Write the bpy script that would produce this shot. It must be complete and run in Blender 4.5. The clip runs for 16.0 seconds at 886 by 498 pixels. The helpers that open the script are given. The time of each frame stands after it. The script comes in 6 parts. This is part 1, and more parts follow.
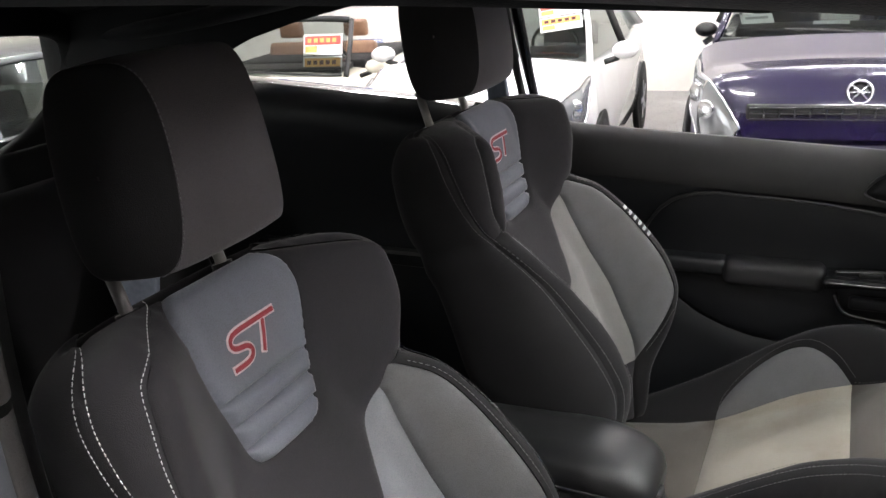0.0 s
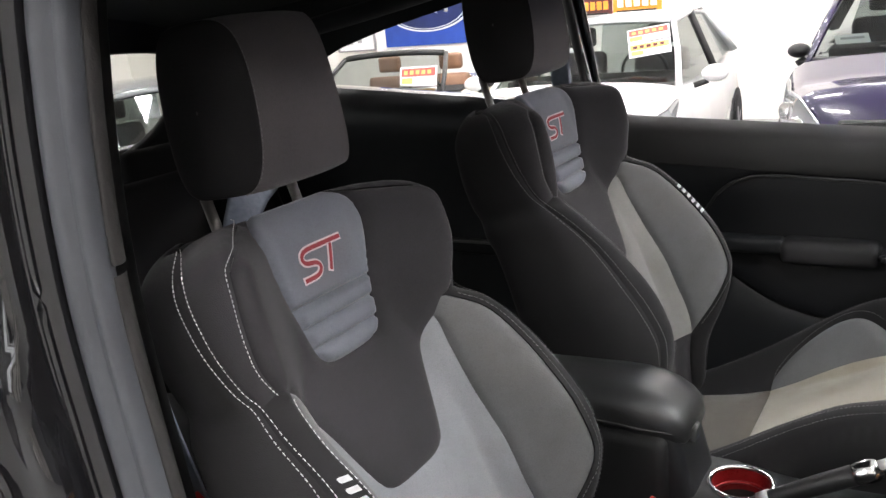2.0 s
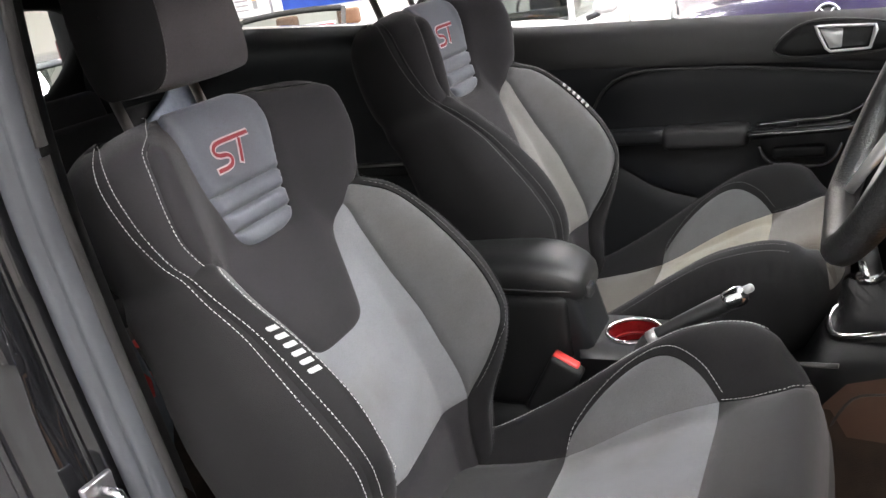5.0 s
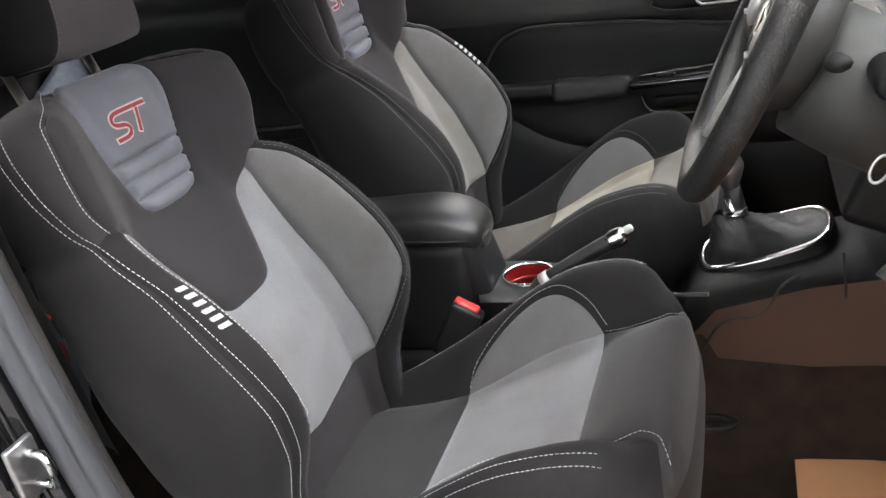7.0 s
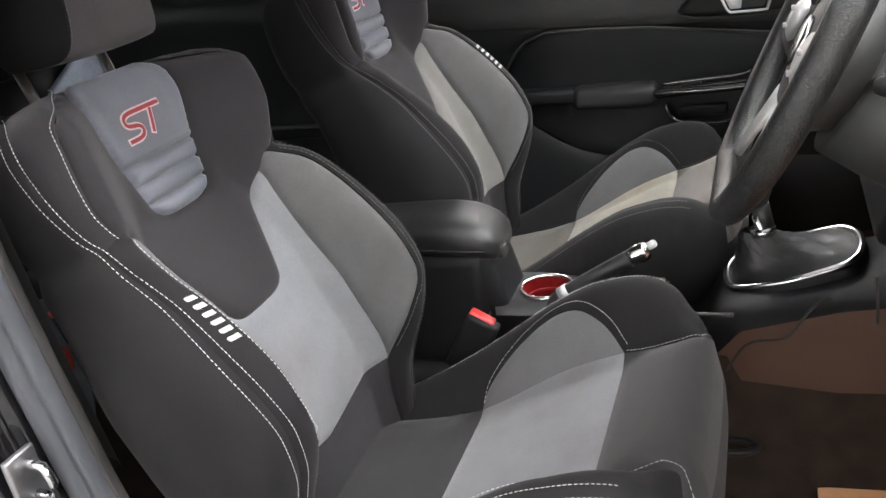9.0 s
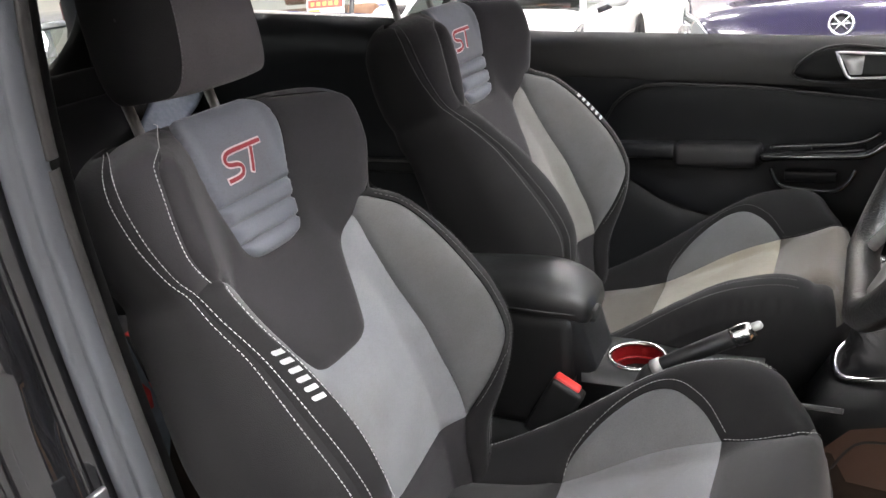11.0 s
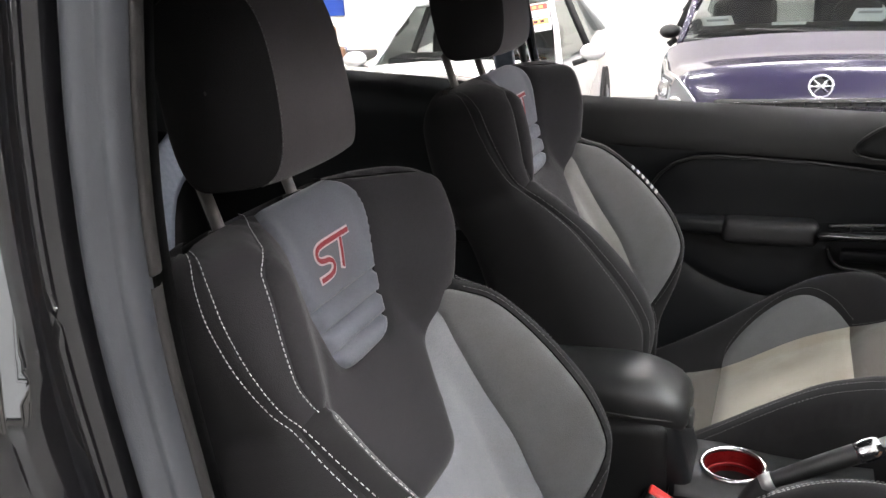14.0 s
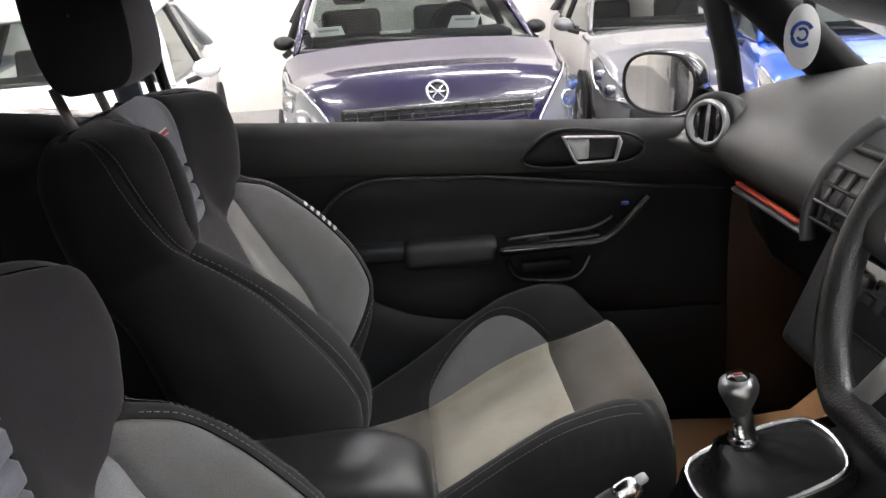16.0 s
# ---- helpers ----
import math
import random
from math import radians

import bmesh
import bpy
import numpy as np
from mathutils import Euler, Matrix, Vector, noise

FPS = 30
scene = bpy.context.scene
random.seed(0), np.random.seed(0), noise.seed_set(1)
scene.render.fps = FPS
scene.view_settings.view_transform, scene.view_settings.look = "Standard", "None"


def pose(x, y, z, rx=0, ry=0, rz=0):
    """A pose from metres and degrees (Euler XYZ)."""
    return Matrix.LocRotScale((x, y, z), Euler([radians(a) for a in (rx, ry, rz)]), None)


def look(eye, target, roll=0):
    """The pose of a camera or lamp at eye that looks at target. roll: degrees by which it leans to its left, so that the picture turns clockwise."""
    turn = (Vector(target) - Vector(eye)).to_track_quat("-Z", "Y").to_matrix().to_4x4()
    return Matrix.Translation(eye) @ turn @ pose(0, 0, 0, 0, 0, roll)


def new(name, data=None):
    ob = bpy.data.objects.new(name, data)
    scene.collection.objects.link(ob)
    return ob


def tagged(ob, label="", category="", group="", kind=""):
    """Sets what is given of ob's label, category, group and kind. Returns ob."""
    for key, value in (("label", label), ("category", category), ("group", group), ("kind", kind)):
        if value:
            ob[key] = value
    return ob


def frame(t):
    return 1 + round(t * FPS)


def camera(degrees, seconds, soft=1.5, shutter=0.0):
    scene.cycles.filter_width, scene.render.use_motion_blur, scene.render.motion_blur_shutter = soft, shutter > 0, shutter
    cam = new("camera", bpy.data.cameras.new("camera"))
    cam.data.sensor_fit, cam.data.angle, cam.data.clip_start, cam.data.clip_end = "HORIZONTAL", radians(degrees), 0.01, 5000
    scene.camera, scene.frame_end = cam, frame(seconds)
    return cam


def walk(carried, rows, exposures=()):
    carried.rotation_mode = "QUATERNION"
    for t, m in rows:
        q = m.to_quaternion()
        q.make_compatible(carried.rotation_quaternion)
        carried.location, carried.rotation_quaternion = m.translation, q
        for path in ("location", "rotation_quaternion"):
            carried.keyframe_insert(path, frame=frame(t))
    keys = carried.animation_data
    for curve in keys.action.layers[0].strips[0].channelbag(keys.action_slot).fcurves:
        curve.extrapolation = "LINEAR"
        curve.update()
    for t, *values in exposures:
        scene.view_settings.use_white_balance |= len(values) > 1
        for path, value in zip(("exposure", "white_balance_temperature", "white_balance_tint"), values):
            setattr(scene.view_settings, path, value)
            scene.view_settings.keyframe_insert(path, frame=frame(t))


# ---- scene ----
cam = camera(55.1, 16.0)
PATH = [
    (0, (0.526, -0.98, 1.325), (-0.299, 0.715, 0.658), -3.5),
    (0.5, (0.597, -1.037, 1.31), (-0.463, 0.544, 0.696), -6.4),
    (1, (0.6, -1.052, 1.284), (-0.484, 0.519, 0.688), -4.3),
    (1.5, (0.634, -1.086, 1.263), (-0.429, 0.509, 0.694), -5.2),
    (2, (0.657, -1.103, 1.245), (-0.384, 0.511, 0.687), -5.4),
    (2.5, (0.665, -1.101, 1.223), (-0.355, 0.527, 0.667), -5.8),
    (3, (0.673, -1.109, 1.198), (-0.33, 0.53, 0.645), -6.6),
    (3.5, (0.688, -1.12, 1.177), (-0.298, 0.528, 0.617), -7.6),
    (4, (0.696, -1.134, 1.165), (-0.259, 0.522, 0.579), -8.3),
    (4.5, (0.708, -1.163, 1.157), (-0.216, 0.502, 0.544), -9.0),
    (5, (0.732, -1.213, 1.166), (-0.145, 0.459, 0.507), -9.5),
    (5.2, (0.744, -1.231, 1.168), (-0.101, 0.45, 0.491), -9.6),
    (7.5, (0.777, -1.266, 1.182), (0.103, 0.443, 0.39), -10.4),
    (7.8, (0.776, -1.262, 1.18), (0.109, 0.448, 0.385), -10.3),
    (8, (0.777, -1.258, 1.18), (0.11, 0.45, 0.382), -10.3),
    (10.5, (0.713, -1.192, 1.209), (-0.125, 0.47, 0.478), -6.7),
    (11, (0.702, -1.186, 1.218), (-0.158, 0.473, 0.505), -6.1),
    (11.5, (0.664, -1.173, 1.232), (-0.21, 0.485, 0.532), -4.7),
    (12, (0.627, -1.166, 1.245), (-0.259, 0.489, 0.556), -4.3),
    (12.5, (0.592, -1.155, 1.247), (-0.292, 0.509, 0.576), -4.3),
    (13, (0.551, -1.143, 1.251), (-0.324, 0.531, 0.592), -4.1),
    (13.5, (0.507, -1.127, 1.251), (-0.351, 0.558, 0.599), -3.9),
    (14, (0.454, -1.12, 1.256), (-0.282, 0.627, 0.619), -3.6),
    (14.5, (0.425, -1.078, 1.259), (-0.08, 0.751, 0.624), -4.1),
    (15, (0.391, -1.002, 1.264), (0.077, 0.869, 0.629), -5.3),
    (15.5, (0.371, -0.955, 1.243), (0.243, 0.931, 0.592), -5.3),
    (16, (0.333, -0.888, 1.248), (0.434, 0.997, 0.586), -3.4),
]
walk(cam, [(t, look(eye, target, roll)) for t, eye, target, roll in PATH], [(0, -0.16), (1.5, -0.04), (3.5, 0.22), (5, 0.4), (7.8, 0.5), (11, 0.38), (12.5, 0.26), (14.5, 0.02), (16, -0.16)])

# ---- world, lamps, exposure ----
scene.view_settings.exposure = 0.0
world = bpy.data.worlds.new("world")
scene.world = world
world.use_nodes = True
bg = world.node_tree.nodes["Background"]
bg.inputs[0].default_value = (0.9, 0.95, 1.0, 1)
bg.inputs[1].default_value = 0.05

GROUND = -0.22


# ---- materials ----
def base_material(name, rough=0.5, metal=0.0):
    m = bpy.data.materials.new(name)
    m.use_nodes = True
    b = m.node_tree.nodes["Principled BSDF"]
    b.inputs["Roughness"].default_value = rough
    b.inputs["Metallic"].default_value = metal
    return m, m.node_tree, b


def mixed(name, low, high, scale, rough=0.5, metal=0.0, bump=0.0, bump_scale=None, detail=4.0, rough_var=0.1, spec=0.5, stain=0.0):
    """Two-scale noise between two colours, with a fine relief."""
    m, t, b = base_material(name, rough, metal)
    co = t.nodes.new("ShaderNodeTexCoord")
    big = t.nodes.new("ShaderNodeTexNoise")
    big.inputs["Scale"].default_value = scale
    big.inputs["Detail"].default_value = detail
    t.links.new(co.outputs["Object"], big.inputs["Vector"])
    ramp = t.nodes.new("ShaderNodeValToRGB")
    ramp.color_ramp.elements[0].position, ramp.color_ramp.elements[1].position = 0.3, 0.7
    ramp.color_ramp.elements[0].color = (*low, 1)
    ramp.color_ramp.elements[1].color = (*high, 1)
    t.links.new(big.outputs["Fac"], ramp.inputs["Fac"])
    fine = t.nodes.new("ShaderNodeTexNoise")
    fine.inputs["Scale"].default_value = bump_scale or scale * 20
    fine.inputs["Detail"].default_value = 3
    t.links.new(co.outputs["Object"], fine.inputs["Vector"])
    col = ramp.outputs["Color"]
    if stain:
        blot = t.nodes.new("ShaderNodeTexNoise")
        blot.inputs["Scale"].default_value = 7
        t.links.new(co.outputs["Object"], blot.inputs["Vector"])
        rr = t.nodes.new("ShaderNodeMapRange")
        rr.inputs[1].default_value, rr.inputs[2].default_value = 0.45, 0.75
        rr.inputs[3].default_value, rr.inputs[4].default_value = 1.0, 1.0 - stain
        t.links.new(blot.outputs["Fac"], rr.inputs[0])
        mu = t.nodes.new("ShaderNodeMix")
        mu.data_type, mu.blend_type = "RGBA", "MULTIPLY"
        mu.inputs[0].default_value = 1.0
        t.links.new(col, mu.inputs[6])
        t.links.new(rr.outputs[0], mu.inputs[7])
        col = mu.outputs[2]
    t.links.new(col, b.inputs["Base Color"])
    mr = t.nodes.new("ShaderNodeMapRange")
    mr.inputs[3].default_value, mr.inputs[4].default_value = max(rough - rough_var, 0.02), min(rough + rough_var, 1)
    t.links.new(fine.outputs["Fac"], mr.inputs[0])
    t.links.new(mr.outputs[0], b.inputs["Roughness"])
    b.inputs["Specular IOR Level"].default_value = spec
    if bump:
        bp = t.nodes.new("ShaderNodeBump")
        bp.inputs["Strength"].default_value = bump
        bp.inputs["Distance"].default_value = 0.001
        t.links.new(fine.outputs["Fac"], bp.inputs["Height"])
        t.links.new(bp.outputs["Normal"], b.inputs["Normal"])
    return m


def fabric(name, low, high, weave=900.0, stain=0.0, sheen=0.25, tint=None):
    """Woven cloth: fine crossed ribs over soft blotches."""
    m, t, b = base_material(name, 0.85)
    co = t.nodes.new("ShaderNodeTexCoord")
    soft = t.nodes.new("ShaderNodeTexNoise")
    soft.inputs["Scale"].default_value = 6
    soft.inputs["Detail"].default_value = 5
    t.links.new(co.outputs["Object"], soft.inputs["Vector"])
    ribs = t.nodes.new("ShaderNodeTexVoronoi")
    ribs.inputs["Scale"].default_value = weave
    t.links.new(co.outputs["Object"], ribs.inputs["Vector"])
    ramp = t.nodes.new("ShaderNodeValToRGB")
    ramp.color_ramp.elements[0].position, ramp.color_ramp.elements[1].position = 0.3, 0.7
    ramp.color_ramp.elements[0].color, ramp.color_ramp.elements[1].color = (*low, 1), (*high, 1)
    t.links.new(soft.outputs["Fac"], ramp.inputs["Fac"])
    dots = t.nodes.new("ShaderNodeMapRange")
    dots.inputs[2].default_value = 0.9
    dots.inputs[3].default_value, dots.inputs[4].default_value = 1.1, 0.8
    t.links.new(ribs.outputs["Distance"], dots.inputs[0])
    mul = t.nodes.new("ShaderNodeMix")
    mul.data_type, mul.blend_type = "RGBA", "MULTIPLY"
    mul.inputs[0].default_value = 1
    t.links.new(ramp.outputs["Color"], mul.inputs[6])
    t.links.new(dots.outputs[0], mul.inputs[7])
    col = mul.outputs[2]
    if stain:
        blot = t.nodes.new("ShaderNodeTexNoise")
        blot.inputs["Scale"].default_value = 9
        blot.inputs["Detail"].default_value = 6
        t.links.new(co.outputs["Object"], blot.inputs["Vector"])
        rr = t.nodes.new("ShaderNodeMapRange")
        rr.inputs[1].default_value, rr.inputs[2].default_value = 0.5, 0.75
        rr.inputs[3].default_value, rr.inputs[4].default_value = 0.0, stain
        t.links.new(blot.outputs["Fac"], rr.inputs[0])
        st = t.nodes.new("ShaderNodeMix")
        st.data_type, st.blend_type = "RGBA", "MULTIPLY"
        t.links.new(rr.outputs[0], st.inputs[0])
        t.links.new(col, st.inputs[6])
        st.inputs[7].default_value = (0.62, 0.52, 0.42, 1)
        col = st.outputs[2]
    t.links.new(col, b.inputs["Base Color"])
    bp = t.nodes.new("ShaderNodeBump")
    bp.inputs["Strength"].default_value = 0.35
    bp.inputs["Distance"].default_value = 0.0006
    t.links.new(ribs.outputs["Distance"], bp.inputs["Height"])
    t.links.new(bp.outputs["Normal"], b.inputs["Normal"])
    b.inputs["Sheen Weight"].default_value = sheen
    b.inputs["Sheen Roughness"].default_value = 0.4
    b.inputs["Specular IOR Level"].default_value = 0.2
    return m


def paint(name, colour, flake=0.0, rough=0.25):
    m, t, b = base_material(name, rough, flake)
    co = t.nodes.new("ShaderNodeTexCoord")
    n = t.nodes.new("ShaderNodeTexNoise")
    n.inputs["Scale"].default_value = 3
    t.links.new(co.outputs["Object"], n.inputs["Vector"])
    r = t.nodes.new("ShaderNodeValToRGB")
    r.color_ramp.elements[0].color = (*[c * 0.93 for c in colour], 1)
    r.color_ramp.elements[1].color = (*colour, 1)
    t.links.new(n.outputs["Fac"], r.inputs["Fac"])
    t.links.new(r.outputs["Color"], b.inputs["Base Color"])
    b.inputs["Coat Weight"].default_value = 1.0
    b.inputs["Coat Roughness"].default_value = 0.03
    return m


def glass(name, colour=(0.9, 0.95, 0.93), clear=0.8):
    m = bpy.data.materials.new(name)
    m.use_nodes = True
    t = m.node_tree
    t.nodes.remove(t.nodes["Principled BSDF"])
    out = t.nodes["Material Output"]
    tr = t.nodes.new("ShaderNodeBsdfTransparent")
    tr.inputs[0].default_value = (*[c * clear for c in colour], 1)
    gl = t.nodes.new("ShaderNodeBsdfGlossy")
    gl.inputs["Roughness"].default_value = 0.02
    fr = t.nodes.new("ShaderNodeFresnel")
    fr.inputs[0].default_value = 1.5
    mx = t.nodes.new("ShaderNodeMixShader")
    t.links.new(fr.outputs[0], mx.inputs[0])
    t.links.new(tr.outputs[0], mx.inputs[1])
    t.links.new(gl.outputs[0], mx.inputs[2])
    t.links.new(mx.outputs[0], out.inputs["Surface"])
    return m


def lit(name, colour, strength):
    m = bpy.data.materials.new(name)
    m.use_nodes = True
    b = m.node_tree.nodes["Principled BSDF"]
    b.inputs["Base Color"].default_value = (*colour, 1)
    b.inputs["Emission Color"].default_value = (*colour, 1)
    b.inputs["Emission Strength"].default_value = strength
    return m


M_BLACKCLOTH = fabric("charcoal_cloth", (0.0102, 0.0098, 0.0107), (0.0148, 0.0141, 0.0148), sheen=0.05)
M_DARKCLOTH = fabric("dark_cloth", (0.020, 0.0188, 0.0205), (0.028, 0.0262, 0.0288), sheen=0.12)
M_MIDCLOTH = fabric("mid_grey_cloth", (0.092, 0.094, 0.097), (0.126, 0.128, 0.131), stain=0.3, sheen=0.15)
M_LIGHTCLOTH = fabric("light_grey_cloth", (0.140, 0.146, 0.155), (0.190, 0.195, 0.203), stain=0.4)
M_LOGOCLOTH = fabric("logo_panel_cloth", (0.120, 0.127, 0.148), (0.148, 0.156, 0.178), stain=0.2, sheen=0.2)
M_SEATDARK = fabric("dark_grey_seat_cloth", (0.025, 0.0248, 0.0255), (0.035, 0.0346, 0.0354), stain=0.3, sheen=0.15)
M_WARMLIGHT = fabric("warm_light_grey_cloth", (0.15, 0.148, 0.14), (0.20, 0.196, 0.186), stain=0.4)
M_BEIGECLOTH = fabric("pale_beige_grey_cloth", (0.27, 0.25, 0.205), (0.36, 0.335, 0.28), stain=0.5)
M_BROWNGREY = fabric("mid_brown_grey_cloth", (0.075, 0.067, 0.056), (0.11, 0.10, 0.085), stain=0.4)
M_HEADCLOTH = fabric("headrest_front_cloth", (0.068, 0.062, 0.065), (0.088, 0.081, 0.084), sheen=0.12)
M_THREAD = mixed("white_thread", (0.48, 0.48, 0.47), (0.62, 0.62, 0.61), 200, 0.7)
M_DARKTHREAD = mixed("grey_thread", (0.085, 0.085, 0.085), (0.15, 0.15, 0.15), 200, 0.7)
M_RED = mixed("red_embroidery", (0.20, 0.008, 0.015), (0.28, 0.014, 0.022), 300, 0.6, bump=0.4)
M_BADGEEDGE = mixed("pale_pink_thread", (0.46, 0.36, 0.37), (0.58, 0.46, 0.47), 200, 0.6)
M_WHITEPRINT = mixed("pale_print", (0.32, 0.32, 0.32), (0.40, 0.40, 0.40), 200, 0.6)
M_PLASTIC = mixed("black_grained_plastic", (0.0042, 0.0042, 0.0046), (0.0068, 0.0068, 0.0072), 8, 0.5, bump=0.5, bump_scale=900, spec=0.28)
M_SOFT = mixed("soft_touch_black_plastic", (0.019, 0.0187, 0.0187), (0.027, 0.0264, 0.026), 5, 0.48, bump=0.4, bump_scale=1100, spec=0.4)
M_DASH = mixed("soft_dashboard_skin", (0.050, 0.049, 0.047), (0.066, 0.065, 0.062), 5, 0.45, bump=0.4, bump_scale=1100, spec=0.45)
M_TRIM = mixed("dark_door_plastic", (0.0046, 0.0050, 0.0060), (0.0072, 0.0077, 0.0090), 6, 0.47, bump=0.4, bump_scale=800, spec=0.3)
M_PAD = mixed("dark_armrest_vinyl", (0.011, 0.0106, 0.0115), (0.016, 0.0154, 0.0165), 6, 0.5, bump=0.4, bump_scale=900, spec=0.3)
M_RIM = mixed("perforated_black_leather", (0.006, 0.006, 0.0064), (0.011, 0.011, 0.0114), 12, 0.34, bump=1.0, bump_scale=420, spec=0.55)
M_LEATHER = mixed("black_leather", (0.010, 0.010, 0.0106), (0.016, 0.016, 0.0166), 12, 0.40, bump=0.35, bump_scale=700, spec=0.5)
M_GLOSSBLACK = paint("gloss_black_paint", (0.008, 0.008, 0.009))
_b = M_GLOSSBLACK.node_tree.nodes["Principled BSDF"]
_b.inputs["Specular IOR Level"].default_value = 0.1
_b.inputs["Coat Weight"].default_value = 1.0
_b.inputs["Coat IOR"].default_value = 1.6
M_PIANO = paint("piano_black_trim", (0.01, 0.01, 0.011))
M_RUBBER = mixed("grey_rubber_seal", (0.036, 0.039, 0.045), (0.049, 0.053, 0.060), 8, 0.5, bump=0.3, bump_scale=600)
M_LIP = mixed("dark_grey_trim_lip", (0.020, 0.019, 0.0185), (0.029, 0.0275, 0.0265), 14, 0.75, bump=0.6, bump_scale=500, spec=0.25)
M_BLACKRUBBER = mixed("black_rubber", (0.012, 0.012, 0.012), (0.02, 0.02, 0.02), 20, 0.7, bump=0.3, bump_scale=300)
M_CHROME = mixed("satin_chrome", (0.62, 0.62, 0.63), (0.7, 0.7, 0.7), 40, 0.18, 1.0)
M_STEEL = mixed("brushed_steel", (0.35, 0.35, 0.36), (0.45, 0.45, 0.46), 60, 0.35, 1.0)
M_SILVER = mixed("silver_plastic", (0.42, 0.42, 0.42), (0.52, 0.52, 0.52), 30, 0.35, 0.6)
M_POST = mixed("dull_metal_post", (0.16, 0.155, 0.15), (0.24, 0.23, 0.22), 60, 0.5, 0.6)
M_SATIN = mixed("satin_grey_plastic", (0.055, 0.056, 0.058), (0.075, 0.076, 0.078), 30, 0.34, 0.4)
M_BUCKLE = mixed("red_buckle_plastic", (0.46, 0.022, 0.022), (0.56, 0.036, 0.03), 30, 0.4)
M_CUPRED = mixed("red_anodised_cup", (0.13, 0.004, 0.005), (0.19, 0.007, 0.008), 30, 0.3, 0.3)
# brown of carpet and side panel holds light bounced off the paper mats
M_CARPET = mixed("mat_bounce_carpet", (0.020, 0.0140, 0.0110), (0.032, 0.0225, 0.0175), 25, 0.95, bump=1.0, bump_scale=700, spec=0.1)
M_TUNNEL = mixed("mat_bounce_side_panel", (0.052, 0.029, 0.019), (0.068, 0.038, 0.026), 5, 0.55, bump=0.4, bump_scale=700, spec=0.3)
M_PAPER = mixed("brown_paper_mat", (0.82, 0.44, 0.22), (0.88, 0.50, 0.26), 4, 0.8, bump=0.2, bump_scale=80)
M_LINER = fabric("black_headliner_cloth", (0.010, 0.010, 0.011), (0.016, 0.016, 0.017), sheen=0.05)
M_BELT = mixed("grey_seat_belt", (0.10, 0.12, 0.15), (0.14, 0.16, 0.20), 80, 0.7, bump=0.5, bump_scale=500)
M_CLEAR = glass("window_glass", clear=0.97)
M_TINT = glass("tinted_glass", (0.84, 0.92, 0.89), 0.5)
M_MIRROR, _t, _b = base_material("mirror_silver", 0.02, 1.0)
_b.inputs["Base Color"].default_value = (0.85, 0.85, 0.86, 1)
M_WALL = mixed("cream_wall_paint", (0.74, 0.71, 0.66), (0.80, 0.77, 0.72), 1.2, 0.8, bump=0.15, bump_scale=60, stain=0.05)
M_FLOOR = mixed("grey_floor", (0.20, 0.198, 0.194), (0.26, 0.257, 0.252), 2.5, 0.3, bump=0.1, bump_scale=60, stain=0.15)
M_GREYWALL = mixed("unseen_dark_wall", (0.045, 0.045, 0.048), (0.06, 0.06, 0.063), 1.2, 0.8, bump=0.15, bump_scale=60, stain=0.1)
M_CEIL = mixed("white_ceiling", (0.68, 0.68, 0.67), (0.75, 0.75, 0.74), 2, 0.9)
M_LAMP = lit("fluorescent_diffuser", (1.0, 0.964, 0.965), 102.0)
M_DAYLIGHT = lit("daylight_pane", (0.95, 0.98, 1.0), 3.0)
M_WHITECAR = paint("white_car_paint", (0.80, 0.80, 0.80))
M_PURPLE = paint("deep_purple_blue_paint", (0.007, 0.003, 0.030), 0.0)
M_BLUE = paint("bright_blue_paint", (0.02, 0.09, 0.45), 0.3)
M_CREAM = paint("cream_car_paint", (0.72, 0.69, 0.58))
M_GREYCAR = paint("pale_grey_paint", (0.15, 0.15, 0.16))
M_LAMPGLASS, _t, _b = base_material("headlamp_lens", 0.05)
_b.inputs["Base Color"].default_value = (0.30, 0.31, 0.32, 1)
_b.inputs["Coat Weight"].default_value = 1.0
_b.inputs["Metallic"].default_value = 0.6
M_BROWN = mixed("brown_leather", (0.16, 0.08, 0.045), (0.22, 0.12, 0.07), 12, 0.5, bump=0.3)
M_WHITE = mixed("white_card", (0.78, 0.78, 0.78), (0.82, 0.82, 0.82), 10, 0.6)
M_STICKRED = mixed("red_print", (0.55, 0.07, 0.06), (0.68, 0.13, 0.10), 10, 0.5)
M_STICKYEL = mixed("amber_print", (0.70, 0.36, 0.10), (0.80, 0.50, 0.16), 18, 0.5)
M_INK = mixed("dark_print", (0.05, 0.01, 0.01), (0.1, 0.02, 0.02), 10, 0.5)
M_BANNER = mixed("blue_banner", (0.015, 0.05, 0.28), (0.02, 0.065, 0.34), 5, 0.45)
M_NAVY = mixed("navy_oval", (0.006, 0.015, 0.075), (0.01, 0.02, 0.10), 5, 0.4)
M_ORANGE = mixed("orange_sign", (0.8, 0.25, 0.02), (0.88, 0.32, 0.03), 5, 0.5)
M_AMBER = lit("amber_indicator", (1.0, 0.35, 0.02), 2.0)
M_REDGLOW = mixed("red_trim_strip", (0.42, 0.035, 0.015), (0.5, 0.05, 0.02), 30, 0.35)
M_DIAL = lit("blue_white_backlight", (0.30, 0.50, 0.95), 0.7)

# ---- mesh tools ----
from mathutils.geometry import delaunay_2d_cdt


